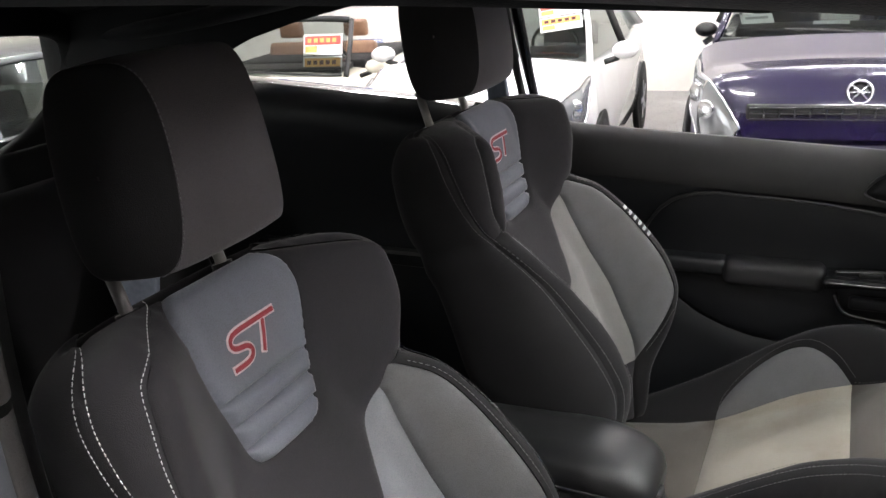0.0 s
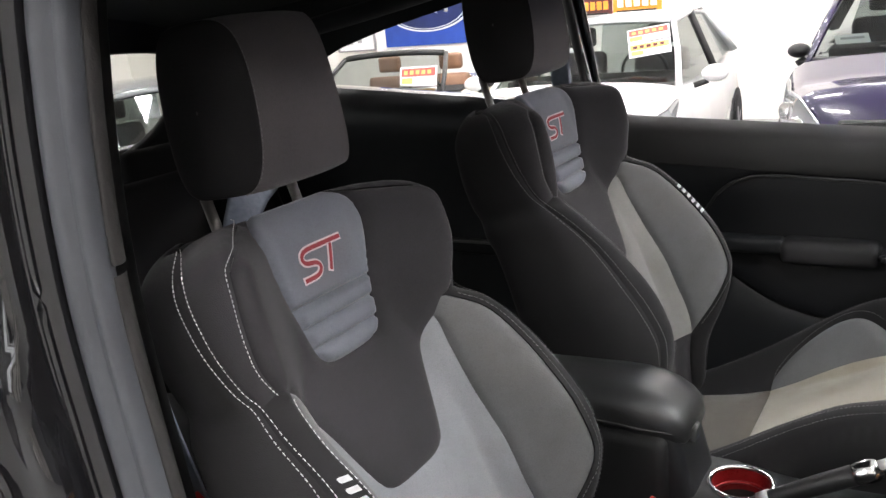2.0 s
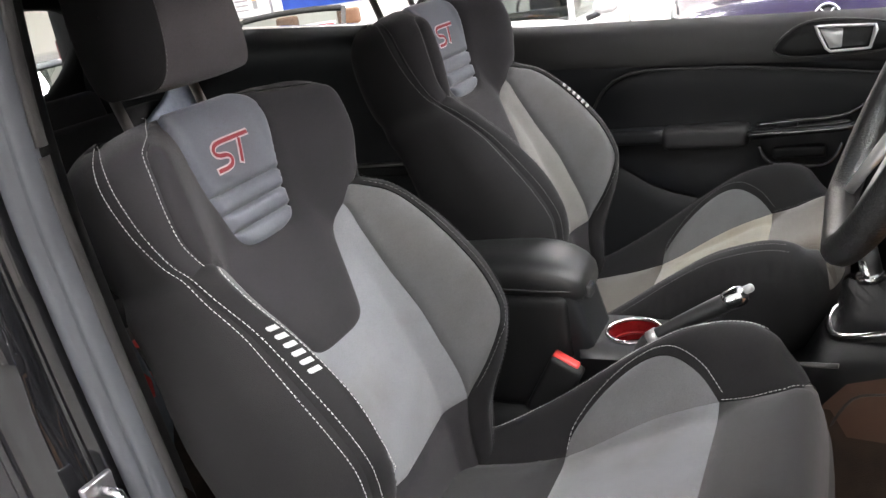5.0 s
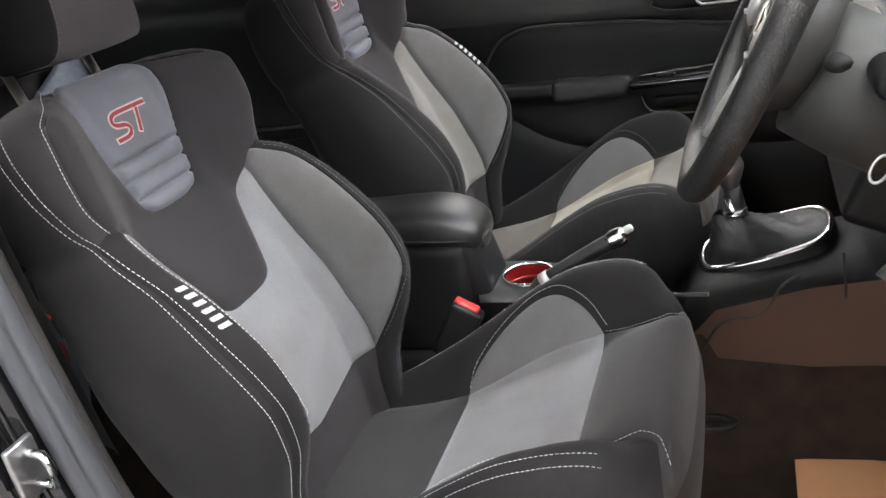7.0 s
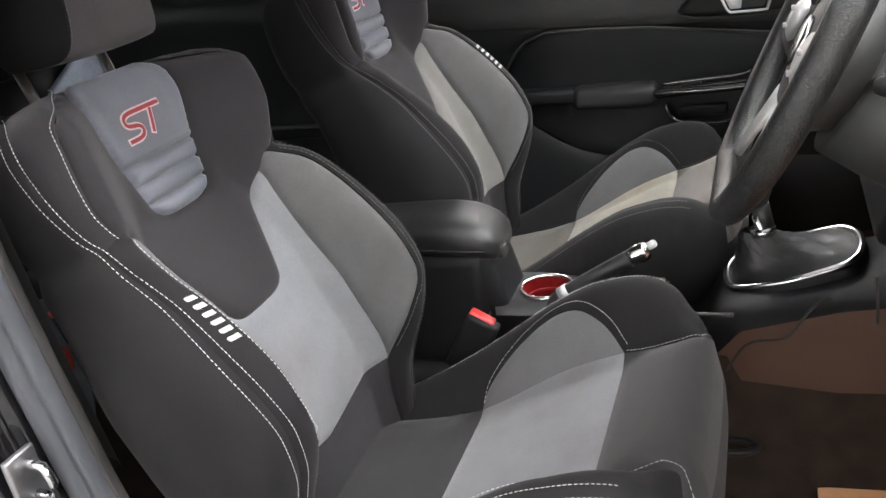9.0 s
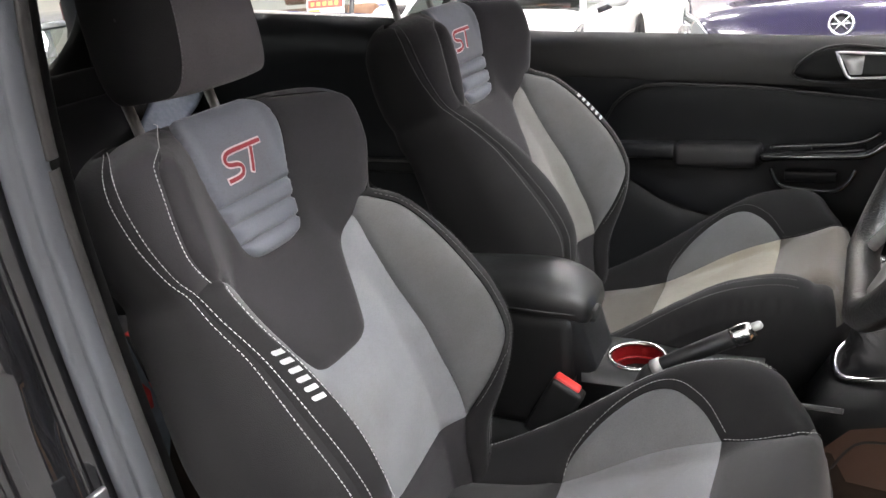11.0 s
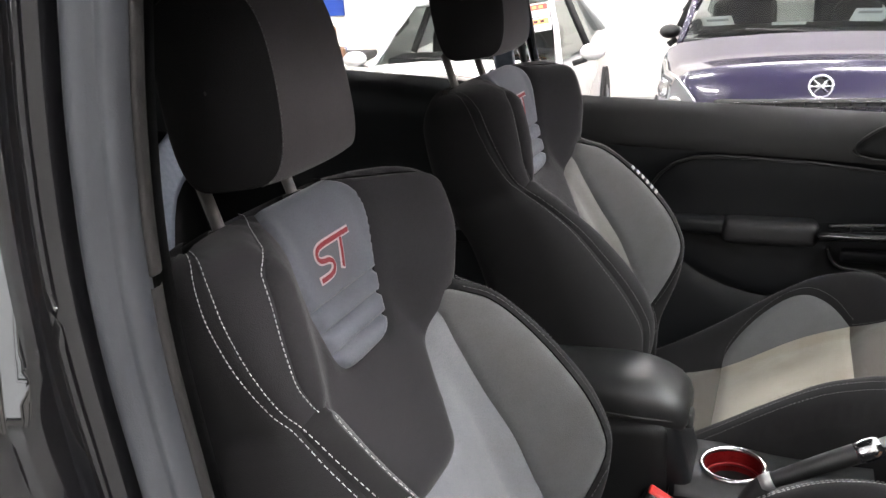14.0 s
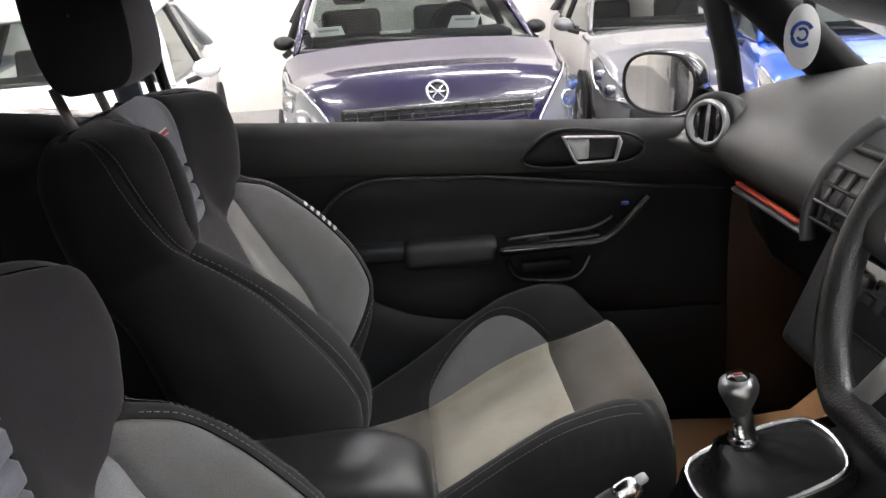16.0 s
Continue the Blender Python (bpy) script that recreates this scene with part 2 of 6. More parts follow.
def part(name, bm, material, parent=None, label="", smooth=True):
    me = bpy.data.meshes.new(name)
    bm.to_mesh(me)
    bm.free()
    if smooth:
        for p in me.polygons:
            p.use_smooth = True
    for mm in material if isinstance(material, (list, tuple)) else (material,):
        me.materials.append(mm)
    ob = new(name, me)
    if parent is not None:
        ob.parent = parent
    if label:
        ob["label"] = label
    return ob


def thing(name, label, category, at=None, group="", kind=""):
    ob = new(name)
    if at is not None:
        ob.matrix_basis = at
    return tagged(ob, label, category, group, kind)


def bm_box(size, at=(0, 0, 0), bevel=0.0, seg=2, turn=None, taper=None):
    bm = bmesh.new()
    bmesh.ops.create_cube(bm, size=1.0)
    for v in bm.verts:
        v.co = Vector((v.co.x * size[0], v.co.y * size[1], v.co.z * size[2]))
        if taper and v.co.z > 0:
            v.co.x *= taper[0]
            v.co.y *= taper[1]
    if bevel:
        bmesh.ops.bevel(bm, geom=list(bm.edges), offset=bevel, segments=seg, profile=0.6, affect="EDGES")
    m = Matrix.Translation(at) @ (turn or Matrix())
    bmesh.ops.transform(bm, matrix=m, verts=bm.verts)
    return bm


def join_bm(*some):
    out = bmesh.new()
    for b in some:
        me = bpy.data.meshes.new("tmp")
        b.to_mesh(me)
        b.free()
        out.from_mesh(me)
        bpy.data.meshes.remove(me)
    return out


def spline(points, n=8, closed=False):
    """Catmull-Rom through 2D or 3D points."""
    p = np.array(points, float)
    k = len(p)
    out = []
    last = k if closed else k - 1
    for i in range(last):
        if closed:
            a, b, c, d = p[(i - 1) % k], p[i], p[(i + 1) % k], p[(i + 2) % k]
        else:
            a, b, c, d = p[max(i - 1, 0)], p[i], p[i + 1], p[min(i + 2, k - 1)]
        for t in np.linspace(0, 1, n, endpoint=False):
            out.append(0.5 * (2 * b + (c - a) * t + (2 * a - 5 * b + 4 * c - d) * t * t + (3 * b - a - 3 * c + d) * t**3))
    if not closed:
        out.append(p[-1])
    return np.array(out)


def resample(line, step, closed=False):
    p = np.array(line, float)
    if closed:
        p = np.vstack([p, p[:1]])
    d = np.r_[0, np.cumsum(np.linalg.norm(np.diff(p, axis=0), axis=1))]
    n = max(int(round(d[-1] / step)), 2)
    at = np.linspace(0, d[-1], n + 1)
    out = np.stack([np.interp(at, d, p[:, c]) for c in range(p.shape[1])], 1)
    return out[:-1] if closed else out


def grid_bm(rows, closed_u=False, closed_v=False, caps=False):
    """A skin over rows of points (each row as long as the next)."""
    bm = bmesh.new()
    vs = [[bm.verts.new(p) for p in row] for row in rows]
    n, m = len(vs), len(vs[0])
    for i in range(n if closed_v else n - 1):
        for j in range(m if closed_u else m - 1):
            a, b = vs[i], vs[(i + 1) % n]
            bm.faces.new((a[j], a[(j + 1) % m], b[(j + 1) % m], b[j]))
    if caps:
        bm.faces.new(list(reversed(vs[0])))
        bm.faces.new(vs[-1])
    bmesh.ops.recalc_face_normals(bm, faces=bm.faces)
    return bm


def tube(points, radius, sides=10, closed=False, flat=1.0, up=(0, 0, 1), caps=True):
    """A round bar along points; radius a number or one a point; flat squashes it."""
    p = [Vector(q) for q in points]
    n = len(p)
    rows = []
    for i in range(n):
        if closed:
            d = p[(i + 1) % n] - p[i - 1]
        else:
            d = p[min(i + 1, n - 1)] - p[max(i - 1, 0)]
        d.normalize()
        u = Vector(up)
        s = d.cross(u)
        if s.length < 1e-4:
            s = d.cross(Vector((1, 0.1, 0)))
        s.normalize()
        w = s.cross(d)
        r = radius[i] if isinstance(radius, (list, tuple)) else radius
        rows.append([p[i] + s * (math.cos(a) * r) + w * (math.sin(a) * r * flat) for a in [2 * math.pi * k / sides for k in range(sides)]])
    return grid_bm(rows, closed_u=True, closed_v=closed, caps=caps and not closed)


def lathe(profile, axis=(0, 0, 1), at=(0, 0, 0), n=24):
    """Turned shape: profile of (radius, height)."""
    rows = []
    for r, h in profile:
        rows.append([(r * math.cos(2 * math.pi * k / n), r * math.sin(2 * math.pi * k / n), h) for k in range(n)])
    bm = grid_bm(rows, closed_u=True, caps=True)
    q = Vector((0, 0, 1)).rotation_difference(Vector(axis).normalized()).to_matrix().to_4x4()
    bmesh.ops.transform(bm, matrix=Matrix.Translation(at) @ q, verts=bm.verts)
    return bm


def edge_gap(q, line):
    """The distance of points q from a polyline (2D)."""
    a, b = line[:-1], line[1:]
    ab = b - a
    L = (ab**2).sum(1) + 1e-12
    best = np.full(len(q), 9.0)
    for i in range(len(a)):
        t = np.clip(((q - a[i]) @ ab[i]) / L[i], 0, 1)
        d = np.hypot(*(q - a[i] - t[:, None] * ab[i]).T)
        best = np.minimum(best, d)
    return best


def inside(q, poly):
    x, y = q[:, 0], q[:, 1]
    hit = np.zeros(len(q), bool)
    n = len(poly)
    for i in range(n):
        (x1, y1), (x2, y2) = poly[i], poly[(i + 1) % n]
        cond = ((y1 > y) != (y2 > y)) & (x < (x2 - x1) * (y - y1) / (y2 - y1 + 1e-12) + x1)
        hit ^= cond
    return hit


def panel_bm(outline, lift, step=0.012, puff=0.004, wide=0.012, lip=0.004):
    """A padded panel: a flat outline (a, b), filled with small triangles, laid on lift(points, height), swelling from its seams."""
    line = resample(outline, step * 0.7, closed=True)
    lo, hi = line.min(0), line.max(0)
    gx, gy = np.meshgrid(np.arange(lo[0], hi[0], step), np.arange(lo[1], hi[1], step * 0.87))
    gx = gx + (np.arange(gx.shape[0]) % 2)[:, None] * step / 2
    q = np.stack([gx.ravel(), gy.ravel()], 1)
    ring = np.vstack([line, line[:1]])
    q = q[inside(q, line)]
    if len(q):
        q = q[edge_gap(q, ring) > step * 0.45]
    n = len(line)
    pts = [Vector(p) for p in np.vstack([line, q])]
    v, e, f, *_ = delaunay_2d_cdt(pts, [], [list(range(n))], 1, 1e-6)
    v = np.array([tuple(p) for p in v])
    gap = edge_gap(v, ring)
    h = puff * (1 - np.exp(-gap / wide)) - lip * np.exp(-gap / (wide * 0.25))
    co = lift(v, h)
    bm = bmesh.new()
    vs = [bm.verts.new(c) for c in co]
    for face in f:
        try:
            bm.faces.new([vs[i] for i in face])
        except ValueError:
            pass
    return bm


def stitches(line, lift, height=0.0012, length=0.0034, gap=0.0021, radius=0.00044):
    """Short thread dashes along a 2D line on a lifted surface."""
    p = resample(line, length + gap)
    bm = bmesh.new()
    d = np.gradient(p, axis=0)
    d /= np.linalg.norm(d, axis=1)[:, None] + 1e-9
    a = lift(p - d * length / 2, np.full(len(p), height))
    b = lift(p + d * length / 2, np.full(len(p), height))
    up = lift(p, np.full(len(p), height + 0.01)) - lift(p, np.full(len(p), height))
    for i in range(len(p)):
        A, B, U = Vector(a[i]), Vector(b[i]), Vector(up[i]).normalized()
        S = (B - A).cross(U).normalized() * radius
        U = U * radius
        vs = [bm.verts.new(x) for x in (A - S, A + S, B + S, B - S, A + U - S * 0.4, A + U + S * 0.4, B + U + S * 0.4, B + U - S * 0.4)]
        for q in ((4, 5, 6, 7), (0, 1, 5, 4), (1, 2, 6, 5), (2, 3, 7, 6), (3, 0, 4, 7)):
            bm.faces.new([vs[k] for k in q])
    return bm


def mirrored(line):
    p = np.array(line, float)[::-1].copy()
    p[:, 0] *= -1
    return p

# ---- front seats ----
TILT = radians(17)
UPW = np.array([-math.sin(TILT), 0, math.cos(TILT)])
OUTW = np.array([math.cos(TILT), 0, math.sin(TILT)])
BASE = np.array([0, 0, 0.965])
# backrest cross-sections by height: valley width, ridge (across, forward), outer edge (across, forward), rear depth
SECTIONS = spline([
    (0.105, 0.062, 0.150, 0.056, 0.198, -0.014, 0.092),
    (0.060, 0.062, 0.164, 0.061, 0.207, -0.012, 0.097),
    (0.010, 0.062, 0.174, 0.066, 0.213, -0.008, 0.104),
    (-0.040, 0.066, 0.176, 0.063, 0.212, -0.004, 0.111),
    (-0.085, 0.078, 0.167, 0.050, 0.204, 0.002, 0.115),
    (-0.112, 0.090, 0.163, 0.047, 0.202, 0.010, 0.108),
    (-0.140, 0.105, 0.179, 0.077, 0.222, 0.024, 0.096),
    (-0.170, 0.107, 0.185, 0.100, 0.232, 0.036, 0.082),
    (-0.220, 0.110, 0.183, 0.131, 0.245, 0.050, 0.072),
    (-0.290, 0.114, 0.181, 0.161, 0.257, 0.064, 0.066),
    (-0.350, 0.118, 0.180, 0.170, 0.258, 0.072, 0.060),
    (-0.385, 0.122, 0.175, 0.162, 0.258, 0.070, 0.056),
    (-0.430, 0.126, 0.169, 0.138, 0.254, 0.058, 0.050),
    (-0.500, 0.130, 0.162, 0.085, 0.240, 0.034, 0.042),
    (-0.560, 0.130, 0.160, 0.060, 0.224, 0.012, 0.036),
    (-0.640, 0.128, 0.160, 0.030, 0.207, -0.010, 0.030)], 8)
TOP, ROLL = 0.081, 0.016


def section(s):
    return [np.interp(-s, -SECTIONS[:, 0], SECTIONS[:, i]) for i in range(1, 7)]


def on_back(a, s):
    """Backrest surface: a runs across to the valley, then 0.1 each to the ridge, the outer edge and the rear edge."""
    f, wr, dr, wo, do, t = section(s)
    sg = np.where(a < 0, -1.0, 1.0)
    a = np.abs(a)
    k = np.clip((a - f) / 0.1, 0, 3)
    flat = np.interp(-s, [-0.08, 0.0, 0.04, 0.07, 0.12, 0.19, 0.27, 0.40, 0.50, 0.62], [0.002, 0.002, 0.001, 0.0, 0.0, 0.015, 0.030, 0.036, 0.026, 0.0])
    k1 = np.clip(k, 0, 1)
    w = np.minimum(a, f) + (wr - f) * k1
    d = flat + (dr - flat) * (0.65 * k1 ** 1.5 + 0.35 * k1 * k1 * (3 - 2 * k1))
    th = np.clip(k - 1, 0, 1) * math.pi / 2
    w = w + (wo - wr) * np.sin(th)
    d = np.where(k > 1, do + (dr - do) * np.cos(th), d)
    th = np.clip(k - 2, 0, 1) * math.pi / 2
    w = np.where(k > 2, wo - 0.05 * (1 - np.cos(th)) ** 1.5, w)
    d = np.where(k > 2, do - (do + t) * np.sin(th) ** 1.15, d)
    r = np.clip((s - ROLL) / (TOP - ROLL), 0, 1)
    c = np.sqrt(np.maximum(1 - r ** 2.2, 0))
    edge = np.clip((w - 0.08) / 0.13, 0, 1)
    mid = -0.034 - 0.036 * np.clip(edge * 1.6, 0, 1)
    w = w * (1 - (1 - c) * (0.05 + 0.27 * edge))
    d = mid + (d - mid) * c
    s2 = np.minimum(s, TOP) - 0.015 * edge ** 2 * np.clip((s + 0.02) / 0.10, 0, 1)
    s2 = s2 - 0.12 * np.clip(s - 0.02, 0, None)
    return BASE + s2[:, None] * UPW + d[:, None] * OUTW + (sg * w)[:, None] * np.array([0, 1, 0])


def lift_back(q, h):
    q = np.asarray(q, float)
    a, s = q[:, 0], q[:, 1]
    e = 0.002
    p = on_back(a, s)
    da = on_back(a + e, s) - on_back(a - e, s)
    ds = on_back(a, s + e) - on_back(a, s - e)
    n = np.cross(da, ds)
    n /= np.linalg.norm(n, axis=1)[:, None] + 1e-12
    return p + n * np.asarray(h)[:, None]


def at_k(ks):
    """Points (across, up) from (k, up)."""
    p = spline(ks, 7)
    f = section(p[:, 1])[0]
    return np.stack([f + 0.1 * p[:, 0], p[:, 1]], 1)


LOGO_HALF = [(0.066, 0.0807), (0.078, 0.074), (0.086, 0.063), (0.088, 0.053), (0.087, 0.04), (0.083, 0.005), (0.074, -0.04), (0.067, -0.069), (0.061, -0.098), (0.055, -0.111), (0.044, -0.119), (0.02, -0.122), (0, -0.122)]
TIP = (float(section(np.array([-0.133]))[0][0]) + 0.0457, -0.133)
MIDDLE_LOW = [TIP, (0.129, -0.145), (0.114, -0.159), (0.099, -0.188), (0.082, -0.232), (0.067, -0.266), (0.055, -0.279), (0.035, -0.285), (0, -0.286)]


def logo_width(s):
    L = spline(LOGO_HALF, 6)
    return float(np.interp(-s, -L[:, 1], L[:, 0]))


def seat_back(root, cloth):
    back = new("backrest")
    back.parent = root
    L = spline(LOGO_HALF, 6)
    low = spline(MIDDLE_LOW, 5)
    wing = at_k([(0.22, 0.0807), (0.34, 0.075), (0.80, 0.060), (1.17, 0.044), (1.28, 0.030), (1.31, 0.0), (1.34, -0.041), (1.33, -0.075), (1.20, -0.105)])
    twin = at_k([(1.55, 0.0807), (1.72, 0.074), (1.83, 0.055), (1.86, 0.02), (1.85, -0.015), (1.82, -0.05), (1.75, -0.085), (1.62, -0.112), (1.50, -0.14), (1.41, -0.18), (1.395, -0.22), (1.38, -0.27), (1.355, -0.31), (1.325, -0.35), (1.285, -0.40), (1.24, -0.44), (1.21, -0.50), (1.22, -0.55), (1.25, -0.60)])
    neck = at_k([(1.20, -0.105), (1.02, -0.108), (0.85, -0.1115)])
    brow = at_k([(0.85, -0.1115), (0.65, -0.122), (0.457, -0.133)])
    rim = at_k([(0.85, -0.1115), (0.96, -0.118), (1.0, -0.14), (1.0, -0.19), (1.0, -0.25), (1.0, -0.31), (1.0, -0.36), (0.95, -0.393), (0.80, -0.443), (0.61, -0.479)])
    foot = at_k([(0.457, -0.133), (0.363, -0.178), (0.322, -0.254), (0.363, -0.316), (0.403, -0.391), (0.61, -0.479)])
    skirt = at_k([(0.61, -0.479), (0.62, -0.54), (0.7, -0.60)])
    SAG = np.array([(0.0, -0.506)])
    TWIN_LO = np.array([p for p in twin if p[1] < -0.113])
    TWIN_HI = np.array([p for p in twin if p[1] > -0.113])
    # logo panel: one field and three quilted bands
    cuts = [0.0807, -0.045, -0.071, -0.097, -0.122]
    for i in range(4):
        hi, lo = cuts[i], cuts[i + 1]
        side = np.array([(logo_width(hi), hi), *[p for p in L if lo + 1e-4 < p[1] < hi - 1e-4], (logo_width(lo) if i < 3 else 0.0, lo)])
        ring = np.vstack([side, mirrored(side)])
        part("logo_panel" if i == 0 else "quilted_band", panel_bm(ring, lift_back, 0.004, 0.0066 if i else 0.0055, 0.005, 0.0052), cloth["logo"], back)
    # charcoal middle round the logo panel
    right = np.vstack([[(0.068, 0.0807), (0.074, 0.0807)], wing, neck[1:], brow[1:], low[1:]])
    # the ring is cut open along the top middle, above the logo panel
    left_cap = np.array([(-0.068, 0.0807)])
    ring = np.vstack([right, mirrored(right)[1:-1], left_cap, L[:1] * [-1, 1], (L * [-1, 1])[1:], L[::-1][1:]])
    part("middle_panel", panel_bm(ring, lift_back, 0.009, 0.004, 0.012, 0.003), cloth["dark"], back)
    for m in (1, -1):
        flip = np.array([m, 1])
        cap = at_k([(1.20, -0.105), (1.40, -0.109), (1.615, -0.113)])
        ring = np.vstack([wing, cap[1:], TWIN_HI[::-1]]) * flip
        part("shoulder_wing", panel_bm(ring, lift_back, 0.008, 0.004, 0.014, 0.0012), cloth["dark"], back)
        ring = np.vstack([foot, rim[::-1][1:], brow[1:-1]]) * flip
        part("bolster_insert", panel_bm(ring, lift_back, 0.006, 0.005, 0.012, 0.004), cloth["mid"], back)
        ring = np.vstack([neck[:-1], rim, skirt[1:], TWIN_LO[::-1], cap[::-1][:-1]]) * flip
        part("bolster_rim", panel_bm(ring, lift_back, 0.006, 0.005, 0.010, 0.0015), cloth["black"], back)
        rows = []
        for s in np.r_[np.linspace(TOP - 1e-5, 0.06, 14), np.linspace(0.054, -0.62, 70)]:
            k0 = float(np.interp(-s, -twin[:, 1], (twin[:, 0] - section(twin[:, 1])[0]) / 0.1))
            ks = k0 - 0.05 + (3.05 - k0) * np.linspace(0, 1, 18)
            f = section(np.array([s]))[0][0]
            hh = 0.0042 * (1 - np.exp(-np.linspace(-0.006, 0.16, 18) / 0.012)) - 0.0002
            q = np.stack([(f + 0.1 * ks) * m, np.full(18, s)], 1)
            rows.append(lift_back(q, hh))
        part("side_cover", grid_bm(rows), cloth["black"], back)
    lowring = np.vstack([foot, SAG, mirrored(foot), (low * [-1, 1])[1:-1], low[::-1][:-1]])
    part("lower_panel", panel_bm(lowring, lift_back, 0.008, 0.004, 0.014, 0.003), cloth["light"], back)
    part("foot_panel", panel_bm(np.vstack([skirt, mirrored(skirt), SAG]), lift_back, 0.012, 0.003), cloth["dark"], back)
    # rear panel
    rows = []
    for s in np.r_[np.linspace(TOP - 1e-5, 0.06, 8), np.linspace(0.05, -0.62, 20)]:
        f = section(np.array([s]))[0][0]
        a = on_back(np.array([-(f + 0.3), f + 0.3]), np.array([s, s]))
        rows.append([a[0] + (a[1] - a[0]) * u - OUTW * 0.02 * (1 - (2 * u - 1) ** 4) for u in np.linspace(0, 1, 9)])
    part("rear_panel", grid_bm(rows), cloth["black"], back)
    # threads
    for m in (1, -1):
        flip = np.array([m, 1])
        white = [stitches((wing + [0.004, 0])[2:] * flip, lift_back, 0.0042)] if m < 0 else []
        for o in (-0.0065, 0.0065):
            white.append(stitches((twin + [o, 0])[4:-3] * flip, lift_back, 0.0046))
        white.append(stitches((rim + [0.005, 0])[8:-4] * flip, lift_back, 0.0034))
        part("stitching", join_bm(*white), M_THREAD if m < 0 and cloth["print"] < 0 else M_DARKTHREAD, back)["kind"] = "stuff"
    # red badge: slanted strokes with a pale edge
    bow = spline([(0.034, 0.0168), (0.0, 0.0168), (-0.028, 0.0164), (-0.038, 0.0128), (-0.0405, 0.0062), (-0.035, 0.0012), (-0.020, -0.0016), (-0.0145, -0.0070), (-0.0175, -0.0135), (-0.027, -0.0168), (-0.047, -0.0172)], 5)
    stem = np.array([(0.0135, 0.0135), (0.0075, -0.002), (0.0010, -0.0172)])
    for line in (bow, stem):
        p = resample(line + [0.002, -0.002], 0.002)
        d = np.gradient(p, axis=0)
        d /= np.linalg.norm(d, axis=1)[:, None]
        side = np.stack([-d[:, 1], d[:, 0]], 1)
        for half, over, h0, mat, name in ((0.0047, 0.0018, 0.0058, M_BADGEEDGE, "badge_edge"), (0.0026, 0.0, 0.0068, M_RED, "badge_stroke")):
            q = p.copy()
            q[0] -= d[0] * over
            q[-1] += d[-1] * over
            ring = np.vstack([q + side * half, (q - side * half)[::-1]])
            part(name, panel_bm(ring, lambda v, h, h0=h0: lift_back(v, h + h0), 0.003, 0.0006, 0.002, 0.0002), mat, back)
    # pale maker's print as bars on the outer rim
    wide = 0.0064 if cloth["print"] < 0 else 0.0040
    for k in range(6):
        s0 = -0.193 - k * 0.0112
        f = float(section(np.array([s0]))[0][0])
        c0 = f + (0.117 if cloth["print"] < 0 else 0.103)
        p = [(cloth["print"] * (c0 + da), s0 + ds) for da, ds in ((-wide, 0.0), (wide, 0.0022), (wide, -0.0036), (-wide, -0.0058))]
        part("print_bar", panel_bm(np.array(p), lambda v, h: lift_back(v, h + 0.0056), 0.004, 0.0003, 0.002, 0.0001), M_WHITEPRINT, back)
    return back


# cushion: half outline (across, forward)
CUSH_HALF = [(0, 0.705), (0.10, 0.703), (0.155, 0.696), (0.20, 0.682), (0.238, 0.655), (0.258, 0.60), (0.265, 0.50), (0.262, 0.40), (0.254, 0.30), (0.24, 0.18), (0.235, 0.10)]
CUSH_LINE = spline(CUSH_HALF, 6)


CUSH_TOP = spline([(0.05, 0.380), (0.2, 0.404), (0.349, 0.446), (0.45, 0.488), (0.568, 0.545), (0.62, 0.575), (0.652, 0.592), (0.680, 0.598), (0.705, 0.590), (0.75, 0.56)], 10)
CUSH_SIDE = spline([(0.08, 0.010), (0.2, 0.026), (0.3, 0.050), (0.42, 0.086), (0.5, 0.098), (0.56, 0.088), (0.6, 0.070), (0.635, 0.040), (0.66, 0.006), (0.70, -0.006)], 10)


def cush_height(q):
    w, f = np.abs(q[:, 0]), q[:, 1]
    z = np.interp(f, CUSH_TOP[:, 0], CUSH_TOP[:, 1])
    high = np.interp(f, CUSH_SIDE[:, 0], CUSH_SIDE[:, 1])
    ridge = np.interp(f, [0.1, 0.3, 0.55, 0.65], [0.205, 0.220, 0.222, 0.205])
    k = np.clip((w - 0.12) / (ridge - 0.12), 0, 1)
    z = z + high * k * k * (3 - 2 * k)
    gap = edge_gap(np.stack([w, f], 1), CUSH_LINE)
    r = 0.045
    g = np.clip(r - gap, 0, r)
    return z - (r - np.sqrt(np.maximum(r * r - g * g, 0)))


def lift_cush(q, h):
    q = np.asarray(q, float)
    z = cush_height(q) + h
    return np.stack([q[:, 1], q[:, 0], z], 1)


